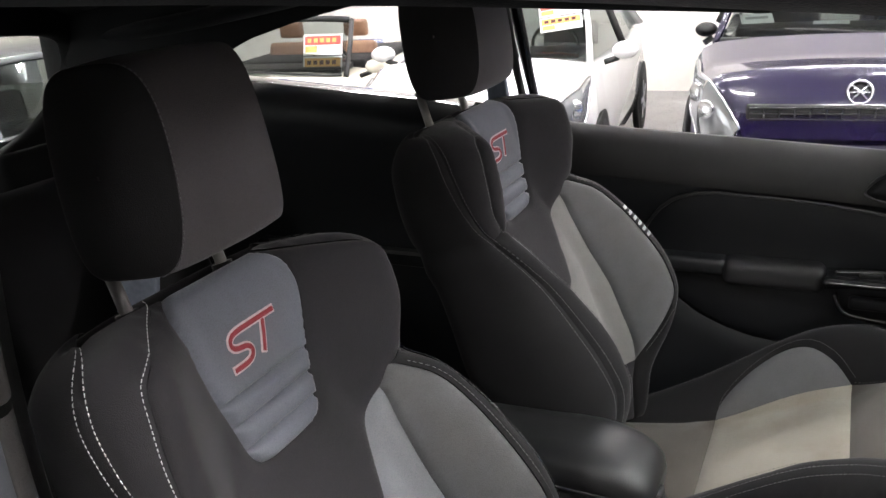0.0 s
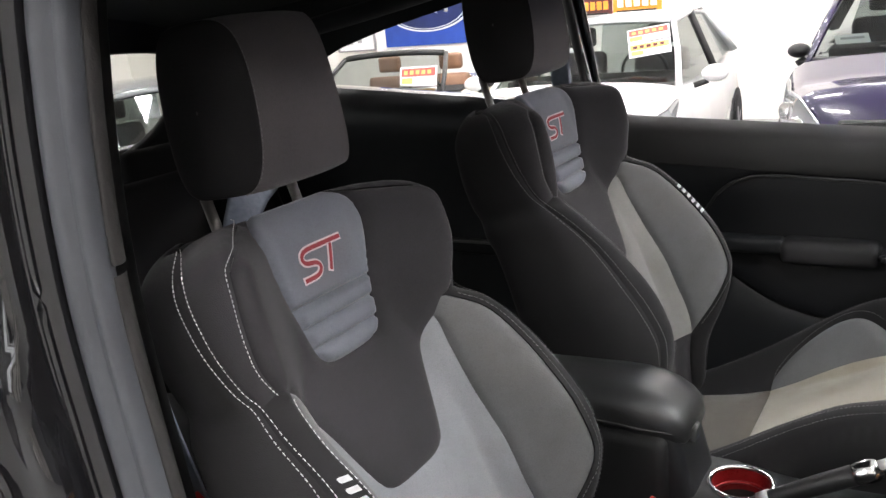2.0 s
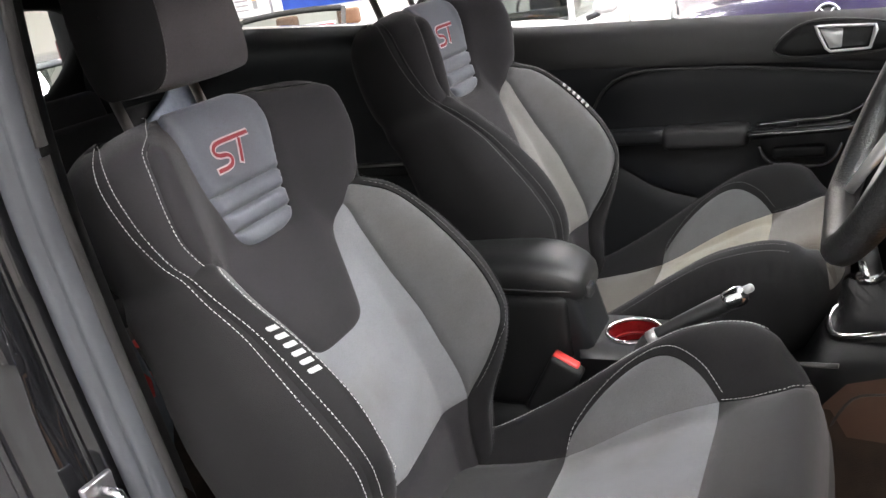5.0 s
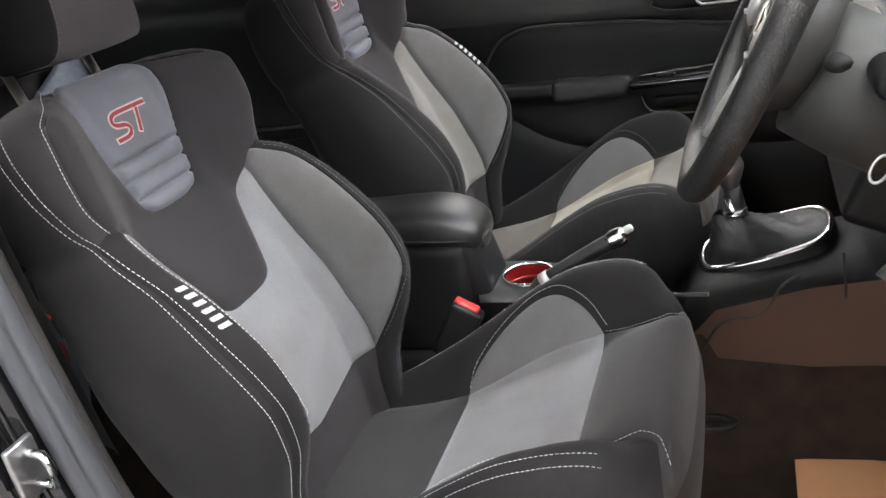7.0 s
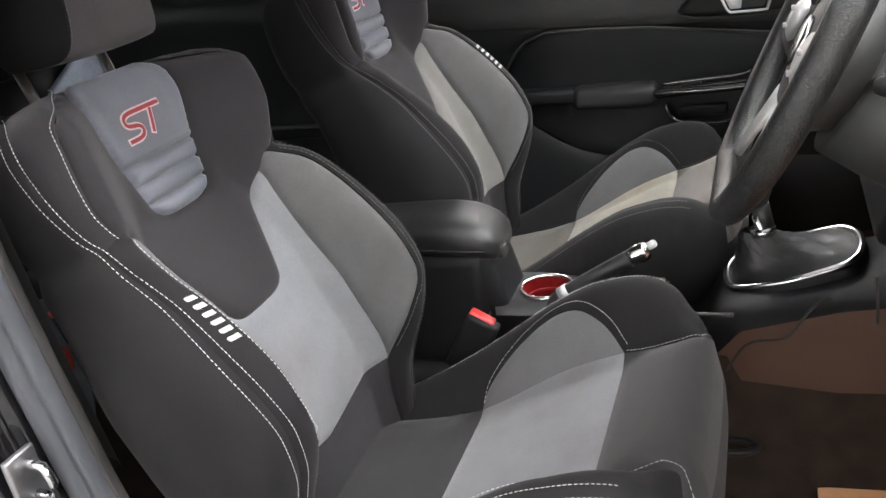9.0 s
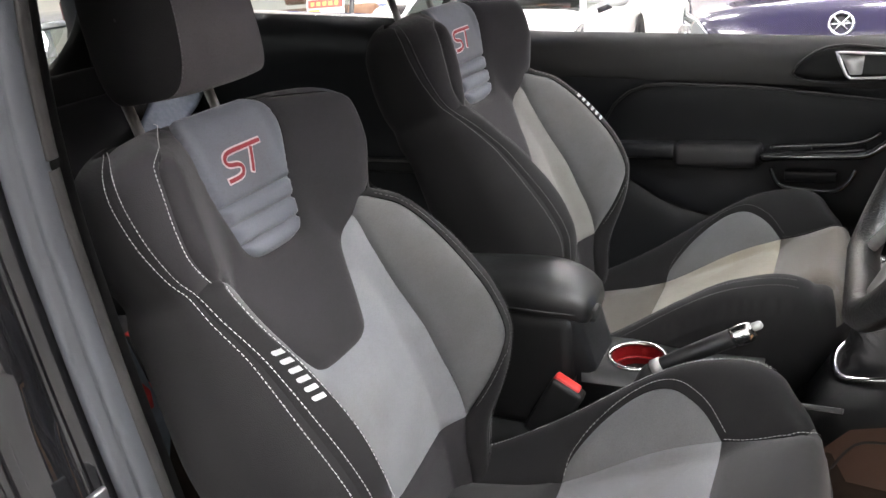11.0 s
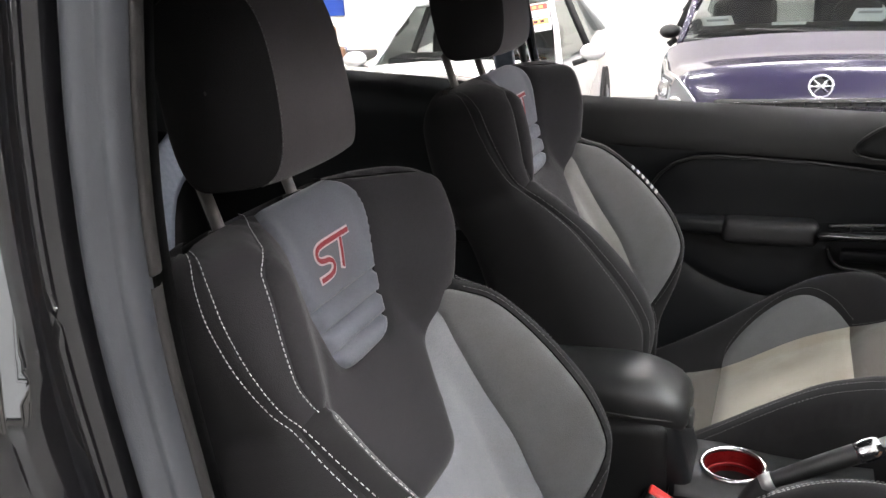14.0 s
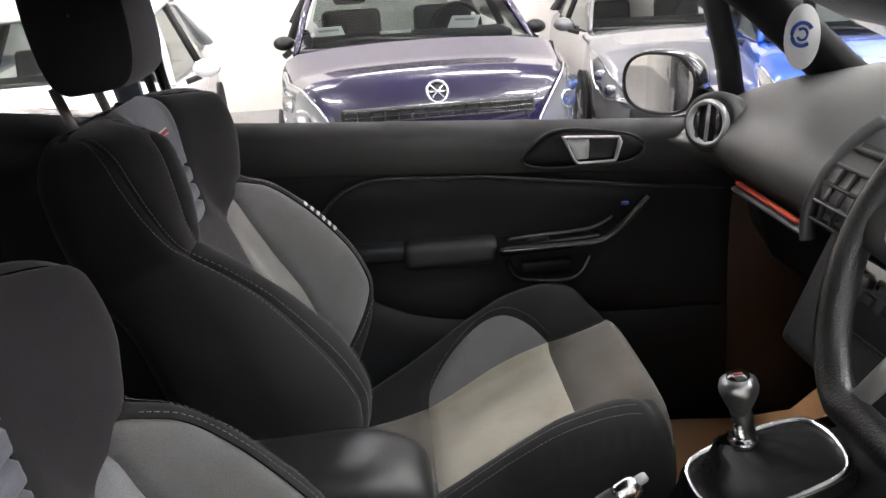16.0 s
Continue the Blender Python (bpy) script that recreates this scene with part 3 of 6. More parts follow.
def seat_cushion(root, cloth):
    cush = new("cushion")
    cush.parent = root
    cush.location = (0.001, 0.010, -0.022) if cloth["print"] > 0 else (0, 0, 0)
    leaf = spline([(0.140, 0.352), (0.161, 0.356), (0.180, 0.376), (0.195, 0.405), (0.205, 0.440), (0.207, 0.469), (0.201, 0.496), (0.188, 0.523), (0.171, 0.549), (0.147, 0.571)], 4)
    mid = np.array([(0.147, 0.571), (0.150, 0.53), (0.150, 0.46), (0.140, 0.352)])
    brow = np.array([(0.138, 0.615), (0.132, 0.652), (0.140, 0.672)])
    centre = np.vstack([spline(mid, 4), mirrored(spline(mid, 4))])
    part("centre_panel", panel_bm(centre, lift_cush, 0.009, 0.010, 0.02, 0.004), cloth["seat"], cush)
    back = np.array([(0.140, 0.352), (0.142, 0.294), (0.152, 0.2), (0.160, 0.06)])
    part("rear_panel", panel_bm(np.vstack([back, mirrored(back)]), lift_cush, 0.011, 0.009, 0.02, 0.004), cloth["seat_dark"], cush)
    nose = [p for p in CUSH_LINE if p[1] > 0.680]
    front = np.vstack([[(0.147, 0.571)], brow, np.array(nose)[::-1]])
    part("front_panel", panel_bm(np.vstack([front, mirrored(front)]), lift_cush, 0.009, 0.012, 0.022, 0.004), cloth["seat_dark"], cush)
    white = []
    for m in (1, -1):
        flip = np.array([m, 1])
        part("bolster_insert", panel_bm(np.vstack([leaf, spline(mid, 4)[1:-1]]) * flip, lift_cush, 0.009, 0.009, 0.016, 0.004), cloth["mid"], cush)
        out = np.array([p for p in CUSH_LINE if p[1] <= 0.685])
        ring = np.vstack([out, [(0.160, 0.06)], back[::-1][1:], leaf[1:], brow]) * flip
        part("bolster_rim", panel_bm(ring, lift_cush, 0.009, 0.006, 0.014, 0.003), cloth["black"], cush)
        nn = np.gradient(out, axis=0)
        nn = np.stack([-nn[:, 1], nn[:, 0]], 1)
        nn /= np.linalg.norm(nn, axis=1)[:, None]
        if nn[len(nn) // 2, 0] > 0:
            nn = -nn
        for o in (0.020, 0.033):
            white.append(stitches((out + nn * o)[9:-2] * flip, lift_cush, 0.0066))
        white.append(stitches((leaf + [0.004, 0.003]) * flip, lift_cush, 0.0045))
        white.append(stitches(np.array([(0.148, 0.576), (0.138, 0.615), (0.132, 0.652), (0.142, 0.675), (0.165, 0.686)]) * flip - [0.005 * m, 0], lift_cush, 0.004))
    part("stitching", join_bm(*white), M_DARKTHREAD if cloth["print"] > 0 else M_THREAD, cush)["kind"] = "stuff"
    ring = resample(np.vstack([mirrored(CUSH_LINE), CUSH_LINE[1:]]), 0.014)
    z0 = cush_height(ring)
    rows = []
    cen = np.array([0, 0.4])
    for dz, sc in ((0, 1.0), (-0.02, 1.012), (-0.05, 1.018), (-0.09, 1.01), (-0.12, 0.985), (-0.14, 0.95)):
        q = cen + (ring - cen) * sc
        rows.append(np.stack([q[:, 1], q[:, 0], np.maximum(z0 + dz, 0.30 + 0 * z0)], 1))
    part("side_cover", grid_bm(rows), cloth["black"], cush)
    return cush


def headrest(root, cloth):
    head = new("headrest")
    head.parent = root
    prof = spline([(0.100, 0.0), (0.1005, 0.40), (0.1025, 0.56), (0.109, 0.72), (0.121, 0.84), (0.142, 0.935), (0.170, 0.985), (0.205, 1.0), (0.240, 0.97), (0.264, 0.90), (0.282, 0.78), (0.293, 0.60), (0.298, 0.36), (0.299, 0.0)], 3)
    loop = np.vstack([prof, (prof * [1, -1])[::-1][1:-1]])
    turn = Matrix.Rotation(radians(11), 3, "Y")
    pivot = Vector(BASE + 0.112 * UPW)

    def place(s, k, y):
        d = -0.022 - 0.03 * (s - 0.1) + 0.060 * k
        p = Vector(BASE + s * UPW + d * OUTW + y * np.array([0, 1, 0]))
        return pivot + turn @ (p - pivot) + Vector((0.010, 0, -0.004))

    def half(k, s):
        return 0.090 - 0.014 * k - 0.006 * k * k - 0.07 * (s - 0.19)

    def shrink(u):
        return 1 - 0.035 * abs(u) ** 3

    # one band of cloth round the front, top and back, and a padded cheek at either side
    rows = [[place(0.2 + (s - 0.2) * shrink(u), k * shrink(u), half(k, s) * u) for s, k in loop] for u in np.linspace(-1, 1, 13)]
    part("front_pad", grid_bm(rows, closed_u=True), cloth["head"], head)
    for m in (-1, 1):
        rows = []
        for r in (1.0, 0.985, 0.96, 0.92, 0.85, 0.7, 0.5, 0.25, 0.02):
            g = 0.965 * r
            y = [(half(k, s) * r + 0.088 * (1 - r) - 0.0015 * (r > 0.99) + 0.013 * (1 - r * r) ** 0.6) * m for s, k in loop]
            rows.append([place(0.2 + (s - 0.2) * g, k * g, v) for (s, k), v in zip(loop, y)])
        part("side_shell", grid_bm(rows, closed_u=True), cloth["black"], head)
    edge = resample(np.array([tuple(place(0.2 + (s - 0.2) * 0.972, k * 0.972, -half(k, s) * 0.985)) for s, k in prof[4:-3]]), 0.006)
    th = [tube([Vector(edge[i]), Vector(edge[i] + (edge[i + 1] - edge[i]) * 0.65)], 0.0005, 5) for i in range(len(edge) - 1)]
    part("stitching", join_bm(*th), M_DARKTHREAD, head)["kind"] = "stuff"
    for m in (-1, 1):
        a, b = [tuple(BASE + s * UPW - 0.07 * OUTW + np.array([0, m * 0.072, 0])) for s in (0.02, 0.125)]
        part("post", tube([a, b], 0.0068, 14), M_POST, head, "steel headrest post")
        a2 = tuple(BASE + 0.050 * UPW - 0.07 * OUTW + np.array([0, m * 0.072, 0]))
        a3 = tuple(BASE + 0.068 * UPW - 0.07 * OUTW + np.array([0, m * 0.072, 0]))
        part("guide_sleeve", tube([a2, a3], 0.012, 14), M_PLASTIC, head)


def seat(at, cloth, label):
    root = thing("front_seat", label, "car seat", at, "front seats")
    seat_back(root, cloth)
    seat_cushion(root, cloth)
    headrest(root, cloth)
    base = new("seat_base")
    base.parent = root
    for m in (-1, 1):
        part("side_valance", bm_box((0.46, 0.02, 0.13), (0.36, m * 0.235, 0.30), 0.008), M_PLASTIC, base)
        part("slide_rail", bm_box((0.52, 0.035, 0.035), (0.38, m * 0.19, 0.205), 0.005), M_BLACKRUBBER, base)
    part("cushion_pan", bm_box((0.5, 0.44, 0.06), (0.38, 0, 0.30), 0.015), M_PLASTIC, base)
    part("recliner_cover", bm_box((0.16, 0.02, 0.09), (0.14, -0.262, 0.36), 0.009, 3), M_PLASTIC, base)
    part("height_lever", bm_box((0.17, 0.022, 0.03), (0.40, -0.262, 0.30), 0.009, 3), M_PLASTIC, base)
    return root


GREY = {"logo": M_LOGOCLOTH, "dark": M_DARKCLOTH, "mid": M_MIDCLOTH, "light": M_LIGHTCLOTH, "black": M_BLACKCLOTH, "head": M_HEADCLOTH,
        "seat": M_LIGHTCLOTH, "seat_dark": M_SEATDARK, "print": -1}
# passenger seat: paler, warmer cushion and warmer lower panel
BEIGE = dict(GREY, light=M_WARMLIGHT, seat=M_BEIGECLOTH, seat_dark=M_BROWNGREY, print=1)
seat(pose(0, -0.358, 0), GREY, "charcoal and grey cloth bucket seat with red badge and white stitching")
seat(pose(0.010, 0.310, 0.046), BEIGE, "charcoal and grey bucket seat with paler beige cushion, beside the door")


# ---- car shell round the seats ----
def belt(x):
    return float(np.interp(x, [-0.9, -0.74, -0.34, 0.03, 0.92, 1.1], [1.055, 1.043, 1.012, 0.964, 0.914, 0.905]))


shell = thing("car_shell", "black three-door hatchback body with dark headliner and gloss black panels", "car body")

# far door and its trim
door = thing("door_trim", "black moulded passenger door trim with soft top roll and armrest", "car door")


def lift_door(q, h, y0=0.70):
    q = np.asarray(q, float)
    x, z = q[:, 0], q[:, 1]
    b = np.interp(x, [-0.9, -0.74, -0.34, 0.03, 0.92, 1.1], [1.055, 1.043, 1.012, 0.964, 0.914, 0.905])
    down = b - z
    base = np.interp(down, [0, 0.015, 0.04, 0.09, 0.11, 0.2, 0.30, 0.5, 0.7], [-0.02, 0.004, 0.014, 0.018, 0.008, 0.0, 0.0, 0.02, 0.03])
    return np.stack([x, y0 - base - h, z], 1)


def strip(x0, x1, top, low, n=14):
    xs = np.linspace(x0, x1, n)
    return np.array([(x, top(x)) for x in xs] + [(x, low(x)) for x in xs[::-1]])


part("top_roll", panel_bm(strip(-0.16, 1.0, lambda x: belt(x), lambda x: belt(x) - 0.095), lift_door, 0.016, 0.004, 0.02, 0.001), M_SOFT, door, "soft dark grey top roll")


def mid_z(x):
    return float(np.interp(x, [-0.16, 0.12, 0.165, 0.185, 0.205, 0.235, 0.275, 0.32, 0.5, 0.84, 1.0], [0.70, 0.70, 0.735, 0.770, 0.800, 0.825, 0.839, 0.843, 0.835, 0.79, 0.775]))


part("upper_panel", panel_bm(strip(-0.16, 1.0, lambda x: belt(x) - 0.097, mid_z, 40), lift_door, 0.014, 0.010, 0.015, 0.001), M_TRIM, door)
# paler bead added along the edge to stand in for its highlight
part("panel_edge", tube([tuple(lift_door(np.array([(x, mid_z(x) + 0.002)]), np.array([0.006]))[0]) for x in np.r_[np.linspace(0.150, 0.32, 24), np.linspace(0.34, 0.98, 16)]], 0.0034, 8), M_SOFT, door)
low_z = lambda x: float(np.interp(x, [-0.16, 0.12, 0.19, 0.25, 0.304, 0.371, 0.462, 0.6, 1.0], [0.69, 0.675, 0.652, 0.613, 0.578, 0.553, 0.541, 0.535, 0.53]))
part("insert_panel", panel_bm(strip(-0.16, 1.0, lambda x: mid_z(x) - 0.003, low_z, 40), lambda q, h: lift_door(q, h), 0.014, 0.005, 0.03, 0.003), M_TRIM, door)
part("door_pocket", panel_bm(strip(-0.16, 1.0, lambda x: low_z(x) - 0.004, lambda x: 0.22, 24), lambda q, h: lift_door(q, h + 0.002), 0.02, 0.008, 0.03, 0.002), M_TRIM, door)
part("armrest_pad", bm_box((0.187, 0.066, 0.052), (0.431, 0.680, 0.692), 0.022, 6, taper=(1.0, 0.86)), M_PAD, door, "padded armrest")
part("armrest_ledge", bm_box((0.24, 0.056, 0.034), (0.225, 0.686, 0.698), 0.014, 5), M_TRIM, door)
part("switch_panel", bm_box((0.20, 0.075, 0.020), (0.622, 0.668, 0.704), 0.008, 3, pose(0, 0, 0, 0, -4, 0)), M_PIANO, door, "gloss black switch panel")
part("window_switch", bm_box((0.040, 0.022, 0.010), (0.60, 0.655, 0.716), 0.004), M_PLASTIC, door)
part("pull_handle", tube(spline([(0.522, 0.640, 0.700), (0.62, 0.630, 0.704), (0.705, 0.628, 0.708), (0.735, 0.629, 0.718), (0.775, 0.635, 0.750), (0.814, 0.648, 0.783)], 6), 0.0115, 12, flat=0.75), M_PIANO, door, "gloss black door pull")
part("slot_edge", tube(spline([(0.540, 0.652, 0.716), (0.60, 0.650, 0.721), (0.70, 0.650, 0.727), (0.745, 0.652, 0.748)], 5), 0.005, 8), M_PIANO, door)
part("lock_mark", bm_box((0.014, 0.006, 0.007), (0.770, 0.652, 0.772), 0.002, 2), M_BANNER, door, "small pale blue mark")
part("grip_recess", tube(spline([(0.542, 0.664, 0.668), (0.553, 0.661, 0.640), (0.578, 0.660, 0.626), (0.66, 0.660, 0.621), (0.690, 0.661, 0.640), (0.704, 0.664, 0.668)], 5), 0.005, 8), M_PIANO, door)
part("grip_pad", bm_box((0.105, 0.016, 0.026), (0.620, 0.676, 0.648), 0.008, 3), M_TRIM, door)
# inside release: shell-shaped bezel, chrome frame and lever
bez = spline([(0.575, 0.863), (0.60, 0.895), (0.65, 0.915), (0.74, 0.908), (0.80, 0.893), (0.812, 0.868), (0.78, 0.848), (0.68, 0.845), (0.61, 0.848)], 5, True)
part("release_bezel", panel_bm(bez, lambda q, h: lift_door(q, h + 0.008), 0.010, 0.004, 0.008, 0.006), M_PLASTIC, door)
part("bezel_edge", tube([tuple(lift_door(np.array([p]), np.array([0.009]))[0]) for p in resample(bez, 0.012, True)], 0.0028, 6, closed=True), M_SOFT, door)
rel = new("release_handle")
rel.parent = door
fr = [(0.655, 0.905), (0.765, 0.898), (0.752, 0.855), (0.677, 0.855)]
frame_pts = [lift_door(np.array([p]), np.array([0.024]))[0] for p in resample(np.array(fr), 0.012, True)]
part("chrome_frame", tube([tuple(p) for p in frame_pts], 0.0050, 8, closed=True, flat=0.6), M_SILVER, rel, "satin chrome frame")
part("lever", panel_bm(np.array([(0.662, 0.900), (0.705, 0.897), (0.702, 0.861), (0.680, 0.861)]), lambda q, h: lift_door(q, h + 0.020), 0.006, 0.004, 0.008, 0.001), M_SILVER, rel)
part("finger_well", panel_bm(np.array([(0.705, 0.897), (0.757, 0.893), (0.746, 0.861), (0.702, 0.861)]), lambda q, h: lift_door(q, h + 0.016), 0.006, -0.004, 0.008, 0.0), M_BLACKRUBBER, rel)
part("outer_skin", bm_box((1.18, 0.03, 0.72), (0.42, 0.79, 0.53), 0.01), M_GLOSSBLACK, door)
part("backing_sheet", bm_box((1.25, 0.02, 0.66), (0.43, 0.748, 0.55), 0.004), M_BLACKRUBBER, door)
part("window_ledge", panel_bm(strip(-0.16, 1.0, lambda x: 0.72, lambda x: 0.80, 12), lambda q, h: np.stack([q[:, 0], q[:, 1], np.array([belt(x) for x in q[:, 0]]) - 0.014 + h], 1), 0.02, 0.002), M_BLACKRUBBER, door)
part("glass_seal", tube([(x, 0.740, belt(x) - 0.012) for x in np.linspace(-0.14, 1.0, 16)], 0.009, 8), M_BLACKRUBBER, door)

# far rear quarter: trim, sill, pillar
part("quarter_trim", panel_bm(strip(-1.45, -0.165, lambda x: belt(x), lambda x: 0.35, 18), lambda q, h: lift_door(q, h, 0.69), 0.03, 0.006, 0.03, 0.002), M_TRIM, shell)
part("quarter_ledge", panel_bm(strip(-1.45, -0.165, lambda x: 0.705, lambda x: 0.80, 12), lambda q, h: np.stack([q[:, 0], q[:, 1], np.array([belt(x) for x in q[:, 0]]) - 0.004 + h], 1), 0.03, 0.002), M_PIANO, shell)
part("quarter_armrest", bm_box((0.56, 0.06, 0.03), (-0.50, 0.668, 0.650), 0.008, 3), M_PLASTIC, shell)
part("quarter_strip", tube([(-0.74, 0.640, 0.666), (-0.24, 0.640, 0.668)], 0.004, 6), M_DASH, shell)
part("quarter_skin", bm_box((1.3, 0.03, 0.75), (-0.82, 0.80, 0.60), 0.02), M_GLOSSBLACK, shell)


def pillar(points, size, mat, name, parent=None, flat=0.5):
    return part(name, tube(spline(points, 6), size, 10, flat=flat), mat, parent or shell)


pillar([(-0.12, 0.715, 0.90), (-0.15, 0.70, 1.10), (-0.18, 0.655, 1.36)], 0.040, M_TRIM, "far_pillar_trim")
pillar([(-0.085, 0.745, 0.94), (-0.115, 0.735, 1.10), (-0.145, 0.69, 1.36)], 0.016, M_BLACKRUBBER, "far_door_seal")
pillar([(-0.065, 0.765, 0.94), (-0.095, 0.75, 1.10), (-0.125, 0.70, 1.36)], 0.020, M_GLOSSBLACK, "far_window_frame")
# belt of the far front seat on its pillar
part("far_seat_belt", tube([(-0.14, 0.655, 1.22), (-0.10, 0.62, 0.95), (-0.05, 0.60, 0.55)], 0.023, 8, flat=0.08, up=(0, 1, 0)), M_BELT, shell)
# headliner and roof edges
roof_rows = []
for x in np.linspace(-1.45, 0.50, 16):
    row = []
    for y in np.linspace(-0.66, 0.66, 15):
        edge = abs(y) / 0.66
        row.append((x, y, 1.385 - 0.10 * max(0, -x - 0.3) ** 1.6 - 0.075 * edge**3.5 - 0.05 * max(0, x) ** 2))
    roof_rows.append(row)
part("headliner", grid_bm(roof_rows), M_LINER, shell, "black cloth headliner")
part("roof_skin", grid_bm([[(a, b * 1.04, c + 0.05) for a, b, c in r] for r in roof_rows]), M_GLOSSBLACK, shell)
# far quarter window upper edge falls to the rear
pillar([(0.2, 0.64, 1.335), (-0.2, 0.635, 1.315), (-0.48, 0.625, 1.262), (-0.70, 0.62, 1.225), (-0.95, 0.64, 1.19), (-1.2, 0.69, 1.16), (-1.40, 0.72, 1.12)], 0.045, M_LINER, "far_roof_rail")
pillar([(0.72, 0.62, 1.30), (0.2, 0.655, 1.345), (-0.2, 0.65, 1.33)], 0.045, M_LINER, "far_front_roof_rail")
pillar([(-1.02, 0.76, 0.98), (-1.10, 0.75, 1.1), (-1.2, 0.72, 1.2)], 0.06, M_TRIM, "far_rear_pillar", flat=0.6)
# lining over the quarter window and down the rear pillar
lining_low = lambda x: float(np.interp(x, [-1.42, -1.0, -0.90, -0.82, -0.74, -0.595, -0.42, -0.2, 0.0], [0.90, 0.96, 1.04, 1.115, 1.151, 1.19, 1.226, 1.275, 1.31]))
part("quarter_lining", panel_bm(strip(-1.42, 0.0, lambda x: 1.37 - 0.05 * max(0, -x - 0.4), lining_low, 40), lambda q, h: np.stack([q[:, 0], 0.655 - h, q[:, 1]], 1), 0.03, 0.012, 0.02, 0.004), M_LINER, shell, "black cloth lining")
# tailgate: frame with rounded opening
gate = thing("tailgate", "black tailgate with a rounded rear window", "car tailgate")
hole = spline([(-0.60, 1.00), (-0.62, 1.12), (-0.55, 1.17), (-0.2, 1.195), (0.2, 1.195), (0.57, 1.175), (0.636, 1.12), (0.622, 1.055), (0.573, 0.99), (0.49, 0.935), (0.38, 0.90), (0.2, 0.885), (-0.2, 0.885), (-0.50, 0.92)], 6, True)
cen = np.array([0.0, 1.08])
ring_rows = []
for k in (1.0, 1.02, 1.06, 1.3, 1.9):
    q = cen + (hole - cen) * [min(k, 1.25), k]
    q[:, 0] = np.clip(q[:, 0], -0.74, 0.74)
    ring_rows.append([(-1.38 + (0.02 if k in (1.0,) else 0.05) - (z - 1.0) * -0.25, y, z) for y, z in q])
part("inner_frame", grid_bm(ring_rows, closed_u=True), M_SOFT, gate)
part("rear_glass", panel_bm(hole, lambda q, h: np.stack([-1.39 + (q[:, 1] - 1.0) * 0.25, q[:, 0], q[:, 1]], 1), 0.06, 0, 0.02, 0), M_CLEAR, gate)
part("outer_skin", bm_box((0.04, 1.45, 0.6), (-1.47, 0, 0.62), 0.02), M_GLOSSBLACK, gate)
part("wiper_arm", tube([(-1.42, 0.05, 0.96), (-1.41, 0.3, 0.99), (-1.40, 0.45, 1.0)], 0.006, 6), M_BLACKRUBBER, gate)

# rear bench
bench = thing("rear_bench", "dark cloth rear bench seat, upright and empty", "rear seat")
for y in (-0.33, 0.33):
    part("backrest", bm_box((0.14, 0.60, 0.50), (-1.00, y, 0.65), 0.05, 4, pose(0, 0, 0, 0, -18, 0)), M_BLACKCLOTH, bench)
    part("cushion", bm_box((0.48, 0.60, 0.16), (-0.72, y, 0.44), 0.05, 4, pose(0, 0, 0, 0, -8, 0)), M_BLACKCLOTH, bench)
    part("headrest", bm_box((0.08, 0.24, 0.12), (-1.10, y, 0.90), 0.03, 4, pose(0, 0, 0, 0, -14, 0)), M_BLACKCLOTH, bench)
part("buckle_housing", bm_box((0.045, 0.03, 0.07), (-0.535, -0.15, 0.505), 0.008, 3, pose(0, 0, 0, 0, 25, 0)), M_PLASTIC, bench)
part("buckle_button", bm_box((0.030, 0.020, 0.012), (-0.520, -0.15, 0.541), 0.004, 2, pose(0, 0, 0, 0, 25, 0)), M_BUCKLE, bench, "red belt button")
part("belt_strap", tube([(-1.05, -0.50, 1.02), (-0.94, -0.46, 0.78), (-0.86, -0.42, 0.52)], 0.024, 8, flat=0.08, up=(1, 0, 0.3)), M_BELT, bench, "grey-blue belt strap")
part("belt_strap", tube(spline([(-0.99, 0.67, 0.98), (-0.93, 0.58, 0.885), (-0.89, 0.40, 0.80), (-0.80, 0.24, 0.62)], 4), 0.05, 8, flat=0.05, up=(1, 0, 0.6)), M_BELT, bench, "grey-blue belt strap")
near_belt = thing("seat_belt", "grey-blue front seat belt with a red clip beside the pillar", "seat belt")
part("webbing", tube([(-0.09, -0.60, 1.10), (-0.060, -0.56, 0.80), (-0.037, -0.55, 0.69), (-0.045, -0.555, 0.655), (-0.10, -0.575, 0.56), (-0.16, -0.59, 0.32)], 0.023, 8, flat=0.07, up=(0.3, 1, 0)), M_BELT, near_belt)
part("clip", bm_box((0.026, 0.016, 0.034), (-0.046, -0.556, 0.728), 0.006, 3, pose(0, 0, 0, 0, 18, 0)), M_BUCKLE, near_belt, "red belt clip")
shelf = thing("parcel_shelf", "grey parcel shelf behind the rear bench", "shelf")
part("board", bm_box((0.34, 1.15, 0.025), (-1.33, 0, 0.855), 0.008), M_TRIM, shelf)

# near door opening: rubber seal, gloss body, pillar trim
SEAL = [(0.13, 1.40), (0.058, 1.30), (0.034, 1.21), (0.021, 1.12), (0.016, 1.04), (0.018, 0.97), (0.025, 0.90), (0.033, 0.83), (0.041, 0.77), (0.050, 0.71), (0.062, 0.63), (0.080, 0.55), (0.115, 0.44), (0.18, 0.36)]
SEAL_LINE = spline(SEAL, 6)
prof = [(-0.038, -0.660), (-0.039, -0.669), (-0.036, -0.677), (-0.029, -0.682), (-0.021, -0.682), (-0.0145, -0.678), (-0.012, -0.672), (-0.010, -0.671), (-0.006, -0.673), (-0.001, -0.671), (0.002, -0.665), (0.002, -0.655), (0.0, -0.648)]
part("door_seal", grid_bm([[(x + a, b, z) for a, b in prof] for x, z in SEAL_LINE]), M_RUBBER, shell, "grey rubber door seal")
